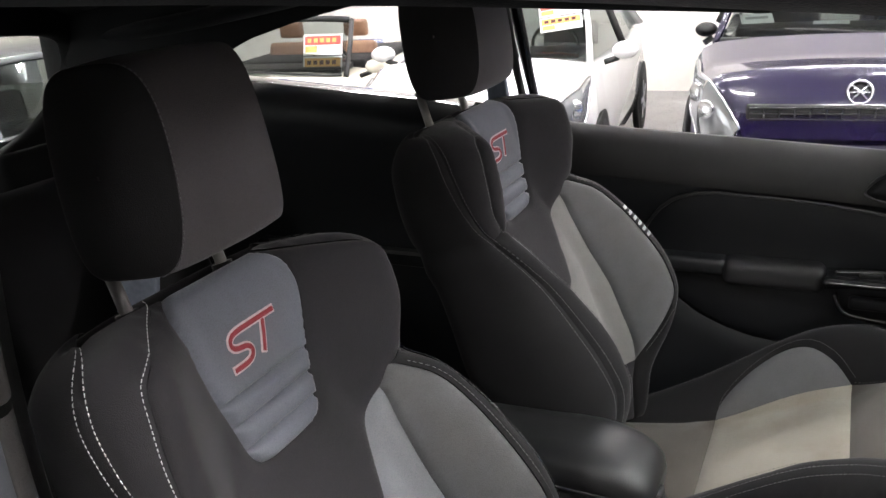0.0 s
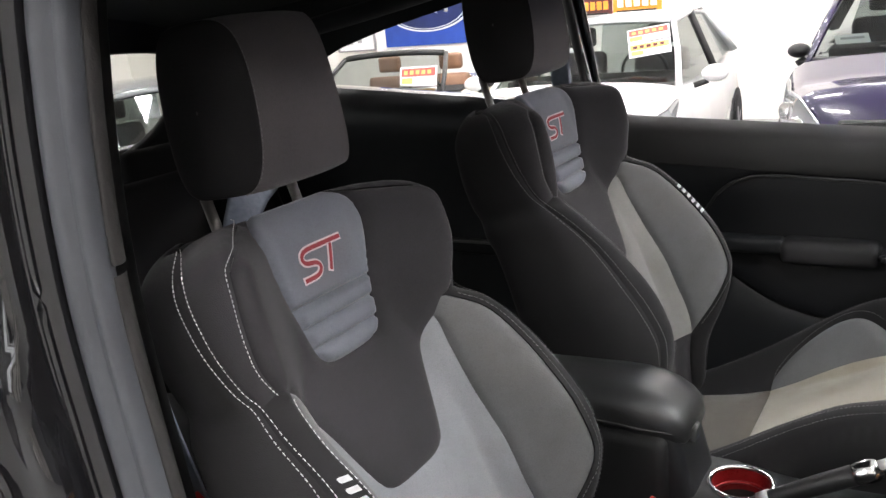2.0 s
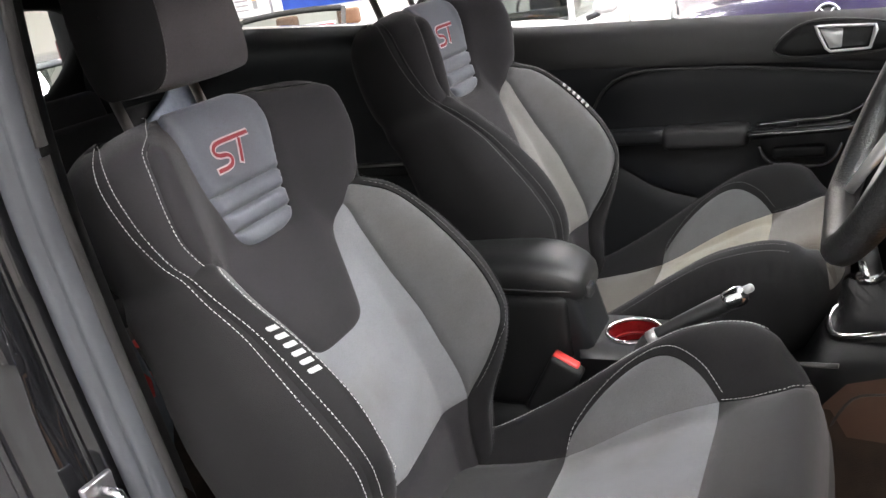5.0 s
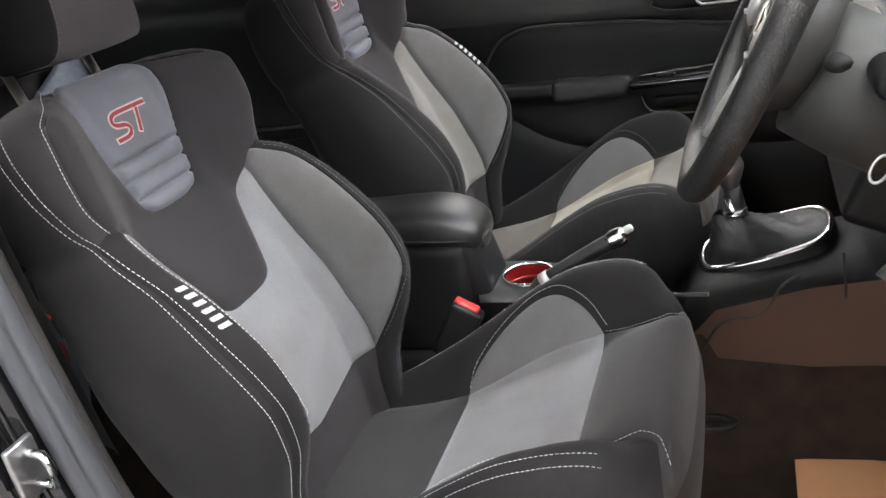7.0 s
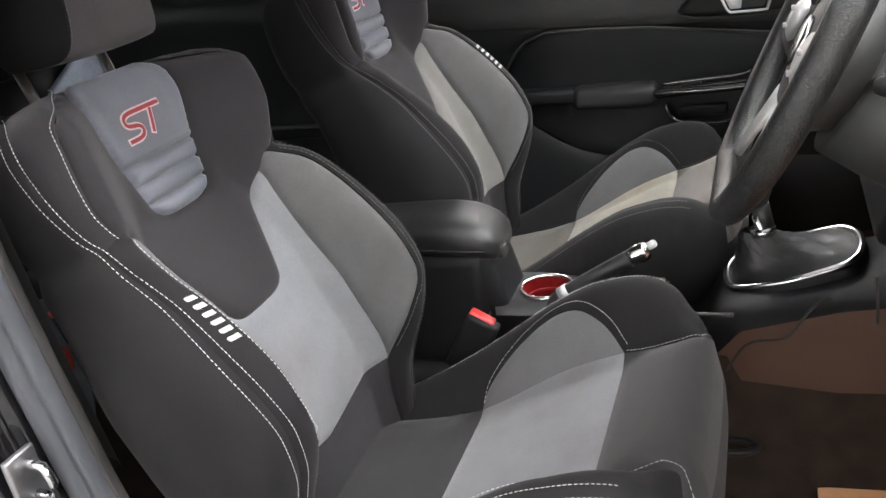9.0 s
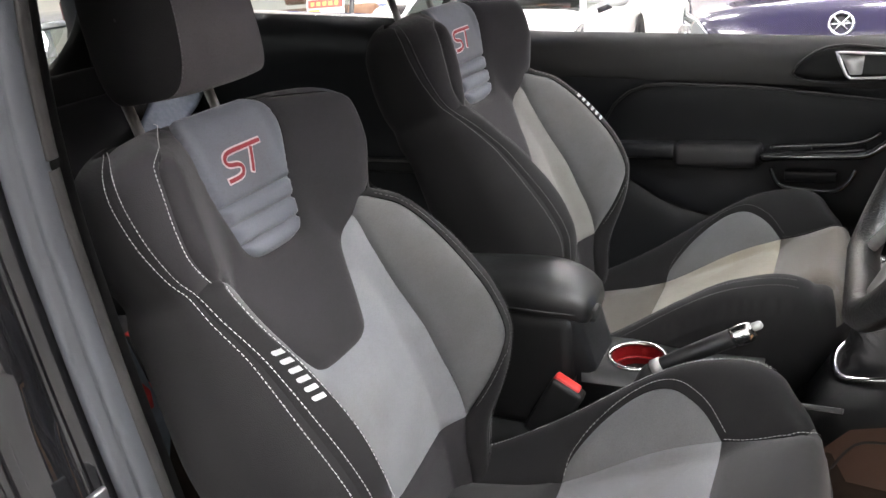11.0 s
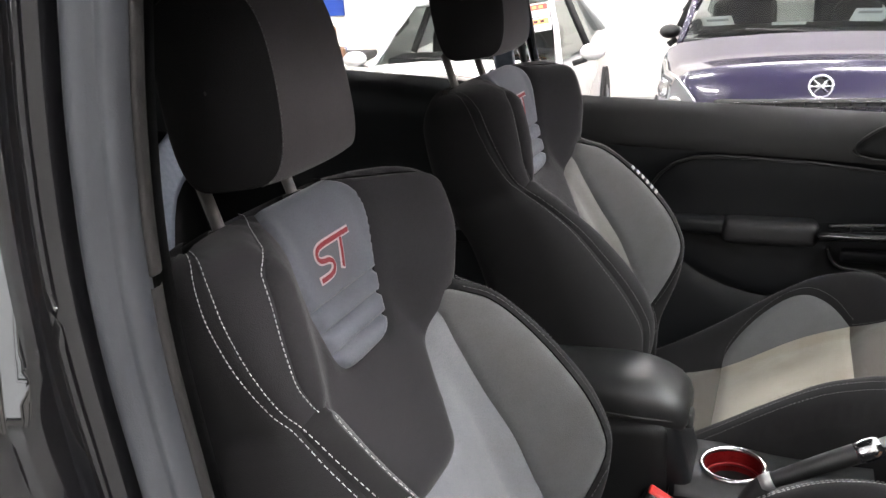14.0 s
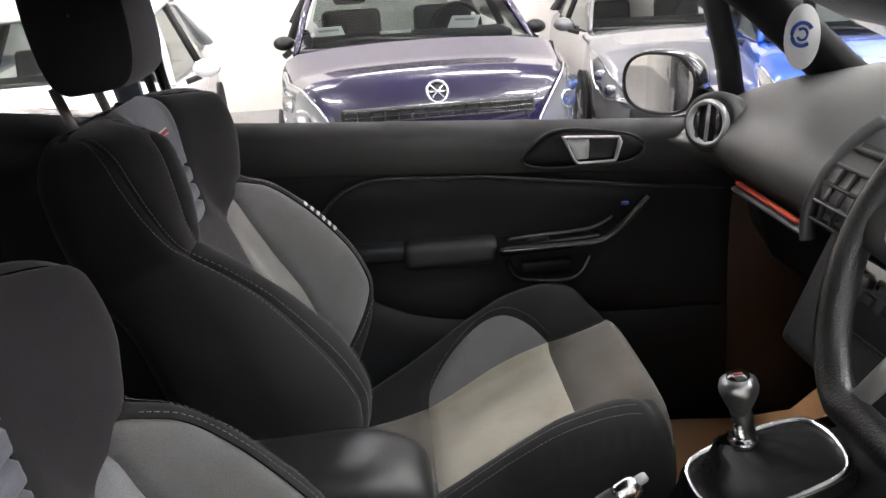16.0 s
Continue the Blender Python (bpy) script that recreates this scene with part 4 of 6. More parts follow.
# inner lip in two lengths, with a gap between them
for low, high, out in ((1.047, 1.5, 0.002), (0.3, 1.043, 0.0)):
    rows = [[(x + a + out, b, z) for a, b in ((-0.003, -0.650), (0.0005, -0.6535), (0.003, -0.6525), (0.0035, -0.650), (0.003, -0.644), (-0.001, -0.637), (-0.010, -0.630))] for x, z in resample(SEAL_LINE, 0.01) if low < z < high]
    part("trim_lip", grid_bm(rows), M_LIP, shell)
rows = []
prof = [(-0.034, -0.660), (-0.042, -0.650), (-0.048, -0.654), (-0.051, -0.664), (-0.053, -0.674), (-0.057, -0.680), (-0.062, -0.6835), (-0.066, -0.690), (-0.0675, -0.700), (-0.069, -0.716), (-0.072, -0.724), (-0.079, -0.729), (-0.090, -0.731), (-0.097, -0.736), (-0.101, -0.747), (-0.103, -0.757), (-0.108, -0.766), (-0.118, -0.773), (-0.15, -0.778), (-0.35, -0.794), (-0.95, -0.80)]
for x, z in resample(SEAL_LINE, 0.016):
    lean = 0.26 * max(0, z - 0.94) ** 1.1
    bulge = 0.026 * math.exp(-(((z - 0.92) / 0.035) ** 2))
    dent = 0.010 * math.exp(-(((z - 0.84) / 0.05) ** 2))
    rows.append([(x + a + (dent if 7 < i < 13 else 0), b + (lean if i > 9 else 0) - (bulge if i > 13 else 0), z) for i, (a, b) in enumerate(prof)])
part("quarter_panel", grid_bm(rows), M_GLOSSBLACK, shell, "gloss black painted body side")
for a, b, r, i0 in ((-0.064, -0.686, 0.0042, 0), (-0.100, -0.744, 0.0065, 1)):
    line = [(x + a, b + (0.26 * max(0, z - 0.94) ** 1.1 if i0 else 0) - (0.026 * math.exp(-(((z - 0.92) / 0.035) ** 2)) if i0 else 0), z) for x, z in resample(SEAL_LINE, 0.016)]
    part("pillar_flange", tube(line, r, 10), M_GLOSSBLACK, shell)
part("striker", tube([(0.020, -0.708, 0.655), (0.052, -0.711, 0.655), (0.058, -0.711, 0.675), (0.052, -0.711, 0.695), (0.020, -0.708, 0.695)], 0.0055, 8), M_CHROME, shell, "bright steel door striker")
part("striker_plate", bm_box((0.008, 0.040, 0.070), (0.022, -0.712, 0.675), 0.003), M_STEEL, shell)
rows = [[(x + a, b, z) for a, b in ((0.002, -0.628), (-0.012, -0.618), (-0.05, -0.606), (-0.15, -0.600), (-0.25, -0.605), (-0.5, -0.64))] for x, z in spline(SEAL[:-3], 6) if z > 0.5]
part("near_pillar_trim", grid_bm(rows), M_TRIM, shell)
part("near_roof_rail", tube(spline([(-1.4, -0.62, 1.08), (-1.0, -0.64, 1.20), (-0.4, -0.655, 1.30), (0.1, -0.66, 1.345), (0.6, -0.64, 1.32)], 6), 0.05, 10, flat=0.6), M_LINER, shell)
part("near_belt_strap", tube([(-0.08, -0.63, 1.22), (-0.06, -0.62, 0.95), (-0.02, -0.60, 0.55)], 0.023, 8, flat=0.08, up=(0, 1, 0)), M_BELT, shell)

# bonnet, front wings, bumpers and wheels outside
rows = []
for x, z, w in ((1.44, 0.985, 0.78), (1.60, 0.960, 0.80), (1.85, 0.915, 0.80), (2.05, 0.860, 0.77), (2.20, 0.78, 0.70), (2.27, 0.66, 0.64), (2.29, 0.45, 0.62), (2.26, 0.16, 0.60)):
    rows.append([(x - 0.10 * abs(u) ** 3, w * u, z - 0.05 * abs(u) ** 4) for u in np.linspace(-1, 1, 17)])
part("bonnet", grid_bm(rows), M_GLOSSBLACK, shell, "gloss black bonnet and bumper")
for m in (-1, 1):
    part("front_wing", grid_bm([[(x, m * y, z) for x, y in ((1.16, 0.815), (1.5, 0.82), (1.85, 0.815), (2.10, 0.75), (2.22, 0.62))] for z in (0.14, 0.45, 0.70, 0.86)]), M_GLOSSBLACK, shell)
    for wx in (-1.02, 1.62):
        wh = new("wheel")
        wh.parent = shell
        part("tyre", lathe([(0.20, 0), (0.28, -0.005), (0.30, 0.02), (0.30, 0.05), (0.28, 0.07), (0.21, 0.065)], (0, m, 0), (wx, m * 0.78, GROUND + 0.30), 28), M_BLACKRUBBER, wh)
        part("rim", lathe([(0.01, 0.05), (0.05, 0.052), (0.18, 0.04), (0.21, 0.06), (0.215, 0.05)], (0, m, 0), (wx, m * 0.785, GROUND + 0.30), 24), M_SILVER, wh)
part("rear_bumper", bm_box((0.16, 1.5, 0.42), (-1.50, 0, 0.16), 0.06, 3), M_GLOSSBLACK, shell)
for m in (-1, 1):
    part("rear_skin", bm_box((1.25, 0.03, 0.30), (-0.82, m * 0.80, 0.12), 0.02), M_GLOSSBLACK, shell)

# floor, sill, tunnel
part("floor_pan", bm_box((2.9, 1.40, 0.06), (0.0, 0.0, 0.235), 0.0), M_CARPET, shell)
part("sill_step", bm_box((1.2, 0.08, 0.10), (0.72, -0.70, 0.22), 0.03, 3), M_PLASTIC, shell)
part("near_sill_skin", bm_box((1.4, 0.05, 0.24), (0.75, -0.775, 0.18), 0.02, 3), M_GLOSSBLACK, shell)
part("bulkhead", bm_box((0.04, 1.42, 0.8), (1.50, 0, 0.5), 0.0, turn=pose(0, 0, 0, 0, 12, 0)), M_CARPET, shell)
part("footwell_side", bm_box((0.5, 0.03, 0.5), (1.24, 0.725, 0.42), 0.01), M_CARPET, shell)
part("footwell_side", bm_box((0.3, 0.03, 0.55), (1.30, -0.70, 0.42), 0.01), M_CARPET, shell)

console = thing("centre_console", "black centre console with armrest, cup holder and gear lever surround", "console")
part("tunnel_body", grid_bm([[(x, -w, 0.17), (x, -w, h - 0.03), (x, -w + 0.02, h), (x, w - 0.02, h), (x, w, h - 0.03), (x, w, 0.17)] for x, w, h in
                             ((-0.5, 0.10, 0.40), (0.0, 0.10, 0.44), (0.30, 0.095, 0.435), (0.5, 0.09, 0.44), (0.60, 0.09, 0.455), (0.66, 0.09, 0.50), (0.69, 0.10, 0.552), (0.72, 0.108, 0.560), (0.93, 0.118, 0.602), (1.0, 0.124, 0.618), (1.1, 0.134, 0.65), (1.3, 0.145, 0.71))]), M_PLASTIC, console)
for m in (-1, 1):
    part("tunnel_panel", grid_bm([[(x, m * (w + 0.006), z) for z in (low, (low + top) / 2, top)] for x, w, low, top in ((0.60, 0.094, 0.40, 0.43), (0.66, 0.094, 0.42, 0.465), (0.72, 0.112, 0.44, 0.545), (0.85, 0.120, 0.445, 0.585), (0.93, 0.124, 0.41, 0.598), (1.05, 0.133, 0.37, 0.635), (1.3, 0.152, 0.36, 0.69))]), M_TUNNEL, console, "dark side panel tinted brown with mat bounce")
    part("tunnel_carpet", grid_bm([[(x, m * (w + out), z) for z, out in ((0.24, 0.030), (0.34, 0.016), (0.50, 0.003))] for x, w in ((0.60, 0.094), (0.72, 0.112), (0.93, 0.124), (1.3, 0.152))]), M_CARPET, console, "dark tunnel carpet tinted brown with mat bounce")
for line in ([(0.835, 0.605), (0.812, 0.588), (0.780, 0.540), (0.727, 0.523), (0.690, 0.455), (0.66, 0.42)], [(0.888, 0.640), (0.891, 0.600), (0.892, 0.57)]):
    part("panel_seam", tube([(x, -float(np.interp(x, [0.60, 0.66, 0.72, 0.93, 1.05], [0.100, 0.100, 0.118, 0.130, 0.139])), z) for x, z in spline(line, 5)], 0.0022, 6), M_BLACKRUBBER, console)
part("edge_strip", tube([(0.60, -0.098, 0.560), (0.66, -0.104, 0.563), (0.71, -0.116, 0.570)], 0.005, 8, flat=0.6), M_SATIN, console, "bright console edge")
part("carpet_hook", tube(spline([(0.66, -0.130, 0.362), (0.715, -0.130, 0.364), (0.742, -0.143, 0.364), (0.718, -0.160, 0.364), (0.66, -0.158, 0.362)], 5), 0.0055, 8), M_PLASTIC, console)
part("armrest_box", bm_box((0.30, 0.15, 0.20), (0.178, 0.0, 0.535), 0.02, 3, taper=(1.0, 0.92)), M_PLASTIC, console)
part("armrest_front", bm_box((0.05, 0.12, 0.13), (0.326, 0.0, 0.575), 0.018, 3, pose(0, 0, 0, 0, -14, 0)), M_TRIM, console)
lid_rows = []
for x, hw, up, dn in ((0.045, 0.050, 0.010, 0.012), (0.055, 0.062, 0.020, 0.024), (0.085, 0.065, 0.026, 0.032), (0.15, 0.067, 0.030, 0.034), (0.22, 0.068, 0.033, 0.036),
                      (0.26, 0.067, 0.034, 0.040), (0.288, 0.066, 0.031, 0.044), (0.312, 0.063, 0.024, 0.047), (0.332, 0.060, 0.013, 0.048), (0.345, 0.053, 0.0, 0.045), (0.351, 0.040, -0.014, 0.038)):
    ring = []
    for k in range(24):
        a = 2 * math.pi * k / 24
        ca, sa = math.cos(a), math.sin(a)
        zc = (up - dn) / 2
        ring.append((x, hw * math.copysign(abs(ca) ** 0.6, ca), 0.661 + zc + (up + dn) / 2 * math.copysign(abs(sa) ** 0.7, sa)))
    lid_rows.append(ring)
lid = grid_bm(lid_rows, closed_u=True, caps=True)
part("armrest_lid", lid, M_LEATHER, console, "padded black leather armrest lid")
part("lid_seam", tube([(x, -hw * 0.985, 0.661 - dn * 0.42) for x, hw, up, dn in ((0.055, 0.062, 0.020, 0.024), (0.085, 0.065, 0.026, 0.032), (0.15, 0.067, 0.030, 0.034), (0.22, 0.068, 0.033, 0.036), (0.26, 0.067, 0.034, 0.040), (0.288, 0.066, 0.031, 0.044), (0.312, 0.063, 0.024, 0.047), (0.332, 0.059, 0.013, 0.048))], 0.0020, 6), M_BLACKRUBBER, console)
part("tray_box", grid_bm([[(0.33, -0.078, z), (0.60, -0.070, z), (0.60, 0.070, z), (0.33, 0.078, z)] for z in (0.40, 0.536)], closed_u=True), M_PLASTIC, console)
part("lid_latch", bm_box((0.014, 0.03, 0.022), (0.350, -0.018, 0.628), 0.005), M_BLACKRUBBER, console)
CX, CY, CZ = 0.412, 0.001, 0.548
tray = np.array([(CX + 0.0435 * math.cos(a), CY + 0.0435 * math.sin(a)) for a in [2 * math.pi * k / 40 for k in range(40)]])


def plate_edge(x, y):
    dx, dy = x - CX, y - CY
    k = min((0.185 if dx > 0 else 0.078) / max(abs(dx), 1e-6), 0.068 / max(abs(dy), 1e-6))
    return CX + dx * max(k, 1.08), CY + dy * max(k, 1.08)


part("tray_surround", grid_bm([[(CX + (x - CX) * k, CY + (y - CY) * k, CZ + z) for x, y in tray] for k, z in ((1.0, -0.002), (1.12, -0.003))] + [[(*plate_edge(x, y), CZ - 0.006) for x, y in tray], [(*plate_edge(x, y), CZ - 0.03) for x, y in tray]], closed_u=True), M_SATIN, console, "satin grey cup holder plate")
part("cup_rim", tube([(x, y, CZ + 0.001) for x, y in tray], 0.0036, 8, closed=True), M_CHROME, console, "polished cup holder rim")
part("cup_well", grid_bm([[(CX + (x - CX) * k, CY + (y - CY) * k, CZ + z) for x, y in tray] for k, z in ((0.97, 0.0), (0.94, -0.008), (0.92, -0.02), (0.90, -0.034))], closed_u=True), M_CUPRED, console, "red cup holder liner")
part("cup_floor", grid_bm([[(CX + (x - CX) * k, CY + (y - CY) * k, CZ + z) for x, y in tray] for k, z in ((0.90, -0.034), (0.89, -0.07), (0.5, -0.072), (0.03, -0.072))], closed_u=True), M_BLACKRUBBER, console, "black rubber cup base")
part("cup_step", tube([(CX + (x - CX) * 0.91, CY + (y - CY) * 0.91, CZ - 0.022) for x, y in tray], 0.0025, 6, closed=True), M_CUPRED, console)

brake = thing("handbrake", "black leather handbrake lever with a satin metal tip", "handbrake")
B0, B1 = Vector((0.462, -0.070, 0.578)), Vector((0.568, -0.058, 0.634))
part("grip", tube([B0 + (B1 - B0) * k for k in np.linspace(0, 1, 12)], [0.0095 + 0.0025 * math.sin(min(k * 1.15, 1) * math.pi / 2) for k in np.linspace(0, 1, 12)], 16, flat=1.15), M_LEATHER, brake)
bd = (B1 - B0).normalized()
part("tip", tube([B1 + bd * k for k in (-0.006, 0.0, 0.008, 0.018, 0.024, 0.027)], [0.0125, 0.0134, 0.0138, 0.0132, 0.0108, 0.006], 18, flat=1.15), M_CHROME, brake, "polished metal end cap")
part("button", tube([B1 + bd * k + Vector((0, 0, 0.004)) for k in (0.022, 0.034, 0.037)], [0.0062, 0.0062, 0.0042], 16), M_SILVER, brake)
part("ferrule", tube([B0 - bd * 0.012, B0 + bd * 0.004], [0.0115, 0.0125], 16), M_SILVER, brake, "silver ferrule")
part("boot", tube(spline([tuple(B0 + Vector((-0.020, -0.002, -0.045))), tuple(B0 + Vector((-0.016, -0.001, -0.022))), tuple(B0 - bd * 0.010)], 4), [0.024, 0.022, 0.020, 0.0185, 0.017, 0.0155, 0.014, 0.0125, 0.011], 14), M_BLACKRUBBER, brake)

gear = thing("gear_lever", "polished gear knob on a black leather gaiter in a chrome surround", "gear lever")
GX, GY, GZ = 0.790, 0.035, 0.580
gring = spline([(-0.082, -0.045), (-0.095, 0.01), (-0.082, 0.06), (-0.03, 0.078), (0.04, 0.080), (0.082, 0.065), (0.095, 0.01), (0.08, -0.05), (0.03, -0.066), (-0.03, -0.066)], 6, True)
part("surround", tube([(GX + a, GY + b, GZ + 0.006 + 0.30 * a) for a, b in gring], 0.006, 10, closed=True, flat=0.8), M_CHROME, gear, "satin chrome surround")
part("surround_base", grid_bm([[(GX + a * k, GY + b * k, GZ + 0.006 + 0.30 * a + dz) for a, b in gring] for k, dz in ((1.05, -0.004), (1.10, -0.010), (1.12, -0.03))], closed_u=True), M_PLASTIC, gear)
rows = []
for k, (r, h, sx) in enumerate(((1.0, -0.004, 0), (0.86, 0.004, 0.1), (0.70, 0.006, 0.25), (0.56, 0.016, 0.45), (0.42, 0.024, 0.6), (0.30, 0.034, 0.75), (0.22, 0.046, 0.85), (0.17, 0.055, 0.9))):
    rows.append([(GX + a * r - 0.07 * sx * 0.9 + 0.004 * math.sin(k * 9 + i), GY + b * r - 0.008 * sx, GZ + 0.006 + 0.30 * a * r + h + 0.003 * math.sin(i * 0.9 + k * 2)) for i, (a, b) in enumerate(gring)])
part("gaiter", grid_bm(rows, closed_u=True), M_LEATHER, gear, "creased black leather gaiter")
part("lever_stem", tube([(0.752, 0.022, 0.615), (0.741, 0.021, 0.668)], 0.009, 14), M_CHROME, gear)
part("stem_collar", tube([(0.750, 0.022, 0.636), (0.748, 0.022, 0.646)], 0.019, 18), M_CHROME, gear)
kb = lathe([(0.004, -0.030), (0.012, -0.029), (0.014, -0.020), (0.019, -0.010), (0.0235, 0.002), (0.0245, 0.010), (0.0225, 0.018), (0.015, 0.0235), (0.004, 0.025)], (-0.12, 0, 1), (0.740, 0.024, 0.708), 28)
part("knob_sleeve", tube([(0.756, 0.023, 0.640), (0.744, 0.024, 0.682)], [0.011, 0.014], 16), M_LEATHER, gear)
part("knob", kb, M_STEEL, gear, "polished metal knob")
part("knob_inlay", lathe([(0.0005, 0.0), (0.015, -0.001), (0.014, 0.0015), (0.0005, 0.002)], (-0.12, 0, 1), (0.7372, 0.024, 0.7325), 20), M_PIANO, gear)
part("knob_cap", bm_box((0.011, 0.003, 0.0015), (0.7368, 0.024, 0.7352), 0.0004), M_BUCKLE, gear)

buckle = thing("seat_belt_buckle", "black seat belt buckle with a red release button", "belt buckle")
part("housing", bm_box((0.056, 0.028, 0.11), (0.304, -0.098, 0.492), 0.008, 3, pose(0, 0, 0, 0, 30, 0)), M_PLASTIC, buckle)
part("release_button", bm_box((0.044, 0.019, 0.013), (0.326, -0.095, 0.5395), 0.004, 2, pose(0, 0, 0, 0, 30, 0)), M_BUCKLE, buckle, "red release button")

# ---- dashboard ----
dash = thing("dashboard", "black soft-touch dashboard with round vents and a red trim line", "dashboard")
rows = []
prof = [(1.42, 1.02), (1.30, 1.035), (1.18, 1.028), (1.06, 1.008), (0.985, 0.985), (0.938, 0.955), (0.912, 0.92), (0.910, 0.885), (0.935, 0.852), (0.985, 0.82), (1.03, 0.77), (1.05, 0.70), (1.10, 0.62), (1.20, 0.56)]
for y in np.linspace(0.70, -0.68, 36):
    hump = 0.05 * math.exp(-(((y + 0.36) / 0.2) ** 2))
    mid = 0.006 * math.exp(-((y / 0.14) ** 2))
    out = 0.035 * (abs(y) / 0.7) ** 4
    wrap = 0.05 * min(max((abs(y) - 0.57) / 0.1, 0), 1) ** 1.5
    rows.append([(x - (mid if 0.6 < z < 0.98 else 0) - (out * 0.2) - wrap * math.exp(-(((z - 0.882) / 0.05) ** 2)), y, z + (hump if z > 0.95 else 0) - out * (1 if z > 0.9 else 0)) for x, z in prof])
part("dash_body", grid_bm(rows), M_DASH, dash)
part("strip_recess", tube(spline([(0.957, 0.575, 0.808), (0.951, 0.43, 0.812), (0.945, 0.29, 0.816)], 6), 0.012, 8, flat=0.5), M_SATIN, dash, "satin strip under the red line")
part("trim_strip", tube(spline([(0.952, 0.560, 0.822), (0.946, 0.43, 0.826), (0.942, 0.36, 0.828), (0.940, 0.302, 0.829)], 6), 0.0055, 8, flat=0.8), M_REDGLOW, dash, "dim red trim strip")
for y, zz in ((0.628, 0.910), (-0.63, 0.90)):
    v = new("side_vent")
    v.parent = dash
    ax = Vector((-0.80, -0.55 if y > 0 else 0.35, 0.12)).normalized()
    vc = Vector((0.906, 0.588, 0.930)) if y > 0 else Vector((0.915, y, zz))
    part("vent_ring", lathe([(0.033, 0.0), (0.040, -0.006), (0.043, 0.008), (0.040, 0.017), (0.035, 0.016), (0.033, 0.004)], tuple(ax), tuple(vc), 32), M_SILVER, v, "satin ring")
    part("vent_cup", lathe([(0.051, -0.05), (0.056, -0.02), (0.053, 0.004), (0.047, 0.004)], tuple(ax), tuple(vc), 28), M_SOFT, v)
    part("vent_bowl", lathe([(0.037, 0.005), (0.030, 0.003), (0.008, 0.002), (0.001, 0.001)], tuple(ax), tuple(vc), 24), M_BLACKRUBBER, v)
    side = ax.cross(Vector((0, 0, 1))).normalized()
    upv = side.cross(ax)
    for k in (-0.020, 0.0, 0.020):
        w = math.sqrt(max(0.036**2 - k * k, 1e-6))
        part("louvre", tube([vc + ax * 0.010 + side * k - upv * w, vc + ax * 0.010 + side * k + upv * w], 0.004, 8, flat=0.5), M_SILVER if k == 0 else M_PIANO, v)
stack = new("control_stack")
stack.parent = dash
part("stack_face", bm_box((0.08, 0.34, 0.30), (0.975, 0.06, 0.80), 0.02, 3, pose(0, 0, 0, 0, 22, 0)), M_PLASTIC, stack)
for side in (-1, 1):
    edge = spline([(0.897, side * 0.190, 0.842), (0.897, side * 0.193, 0.875), (0.908, side * 0.196, 0.908), (0.930, side * 0.200, 0.945), (0.968, side * 0.206, 0.978), (1.00, side * 0.21, 0.995)], 5)
    part("stack_edge", tube(edge, 0.012, 10, flat=0.6, up=(0, 1, 0)), M_SATIN, stack, "satin silver stack edge")
    part("centre_vent", grid_bm([[(0.905, side * 0.180, 0.868), (0.905, side * 0.075, 0.868)], [(0.914, side * 0.183, 0.910), (0.914, side * 0.075, 0.910)], [(0.935, side * 0.187, 0.947), (0.935, side * 0.075, 0.947)], [(0.965, side * 0.190, 0.974), (0.965, side * 0.075, 0.974)]]), M_BLACKRUBBER, stack)
    for k, (vx, vz) in enumerate(((0.897, 0.878), (0.901, 0.902), (0.912, 0.925), (0.928, 0.948), (0.949, 0.967))):
        part("louvre", bm_box((0.014, 0.100, 0.005), (vx, side * 0.130, vz), 0.002, turn=pose(0, 0, 0, 0, 12 + 8 * k, 0)), M_SATIN if k % 2 else M_PLASTIC, stack)
    for k in (0.10, 0.13, 0.16):
        part("vane", tube([(0.893, side * k, 0.874), (0.903, side * k, 0.912), (0.925, side * k, 0.948)], 0.0035, 6), M_SATIN, stack)
part("radio_panel", bm_box((0.03, 0.18, 0.10), (0.925, 0.03, 0.80), 0.01, 3, pose(0, 0, 0, 0, 22, 0)), M_PIANO, stack)
for i in range(3):
    for j in range(4):
        part("button", bm_box((0.012, 0.025, 0.014), (0.906 + 0.008 * i, -0.04 + 0.047 * j, 0.832 - 0.026 * i), 0.003, turn=pose(0, 0, 0, 0, 22, 0)), M_PLASTIC, stack)
for y in (-0.045, 0.03, 0.105):
    part("heater_knob", lathe([(0.026, 0), (0.026, 0.014), (0.020, 0.018), (0.001, 0.018)], (-1, 0, 0.35), (0.945, y, 0.705), 20), M_PIANO, stack)
    for k in range(7):
        a = math.radians(-150 + 50 * k)
        part("dial_mark", bm_box((0.003, 0.006, 0.006), (0.934 + 0.012 * math.cos(a), y + 0.032 * math.sin(a), 0.712 + 0.03 * math.cos(a)), 0.001), M_DIAL if y > 0.1 else M_PLASTIC, stack)
part("amber_lamp", bm_box((0.006, 0.018, 0.010), (0.912, 0.088, 0.792), 0.002), M_AMBER, stack, "amber warning lamp")
part("lower_switch_bar", bm_box((0.012, 0.075, 0.012), (0.935, 0.080, 0.655), 0.003, turn=pose(0, 0, 0, 0, 20, 0)), M_SILVER, stack, "silver switch bar")
part("glove_box", bm_box((0.03, 0.40, 0.17), (1.035, 0.42, 0.74), 0.012, 3, pose(0, 0, 0, 0, -18, 0)), M_PLASTIC, dash)
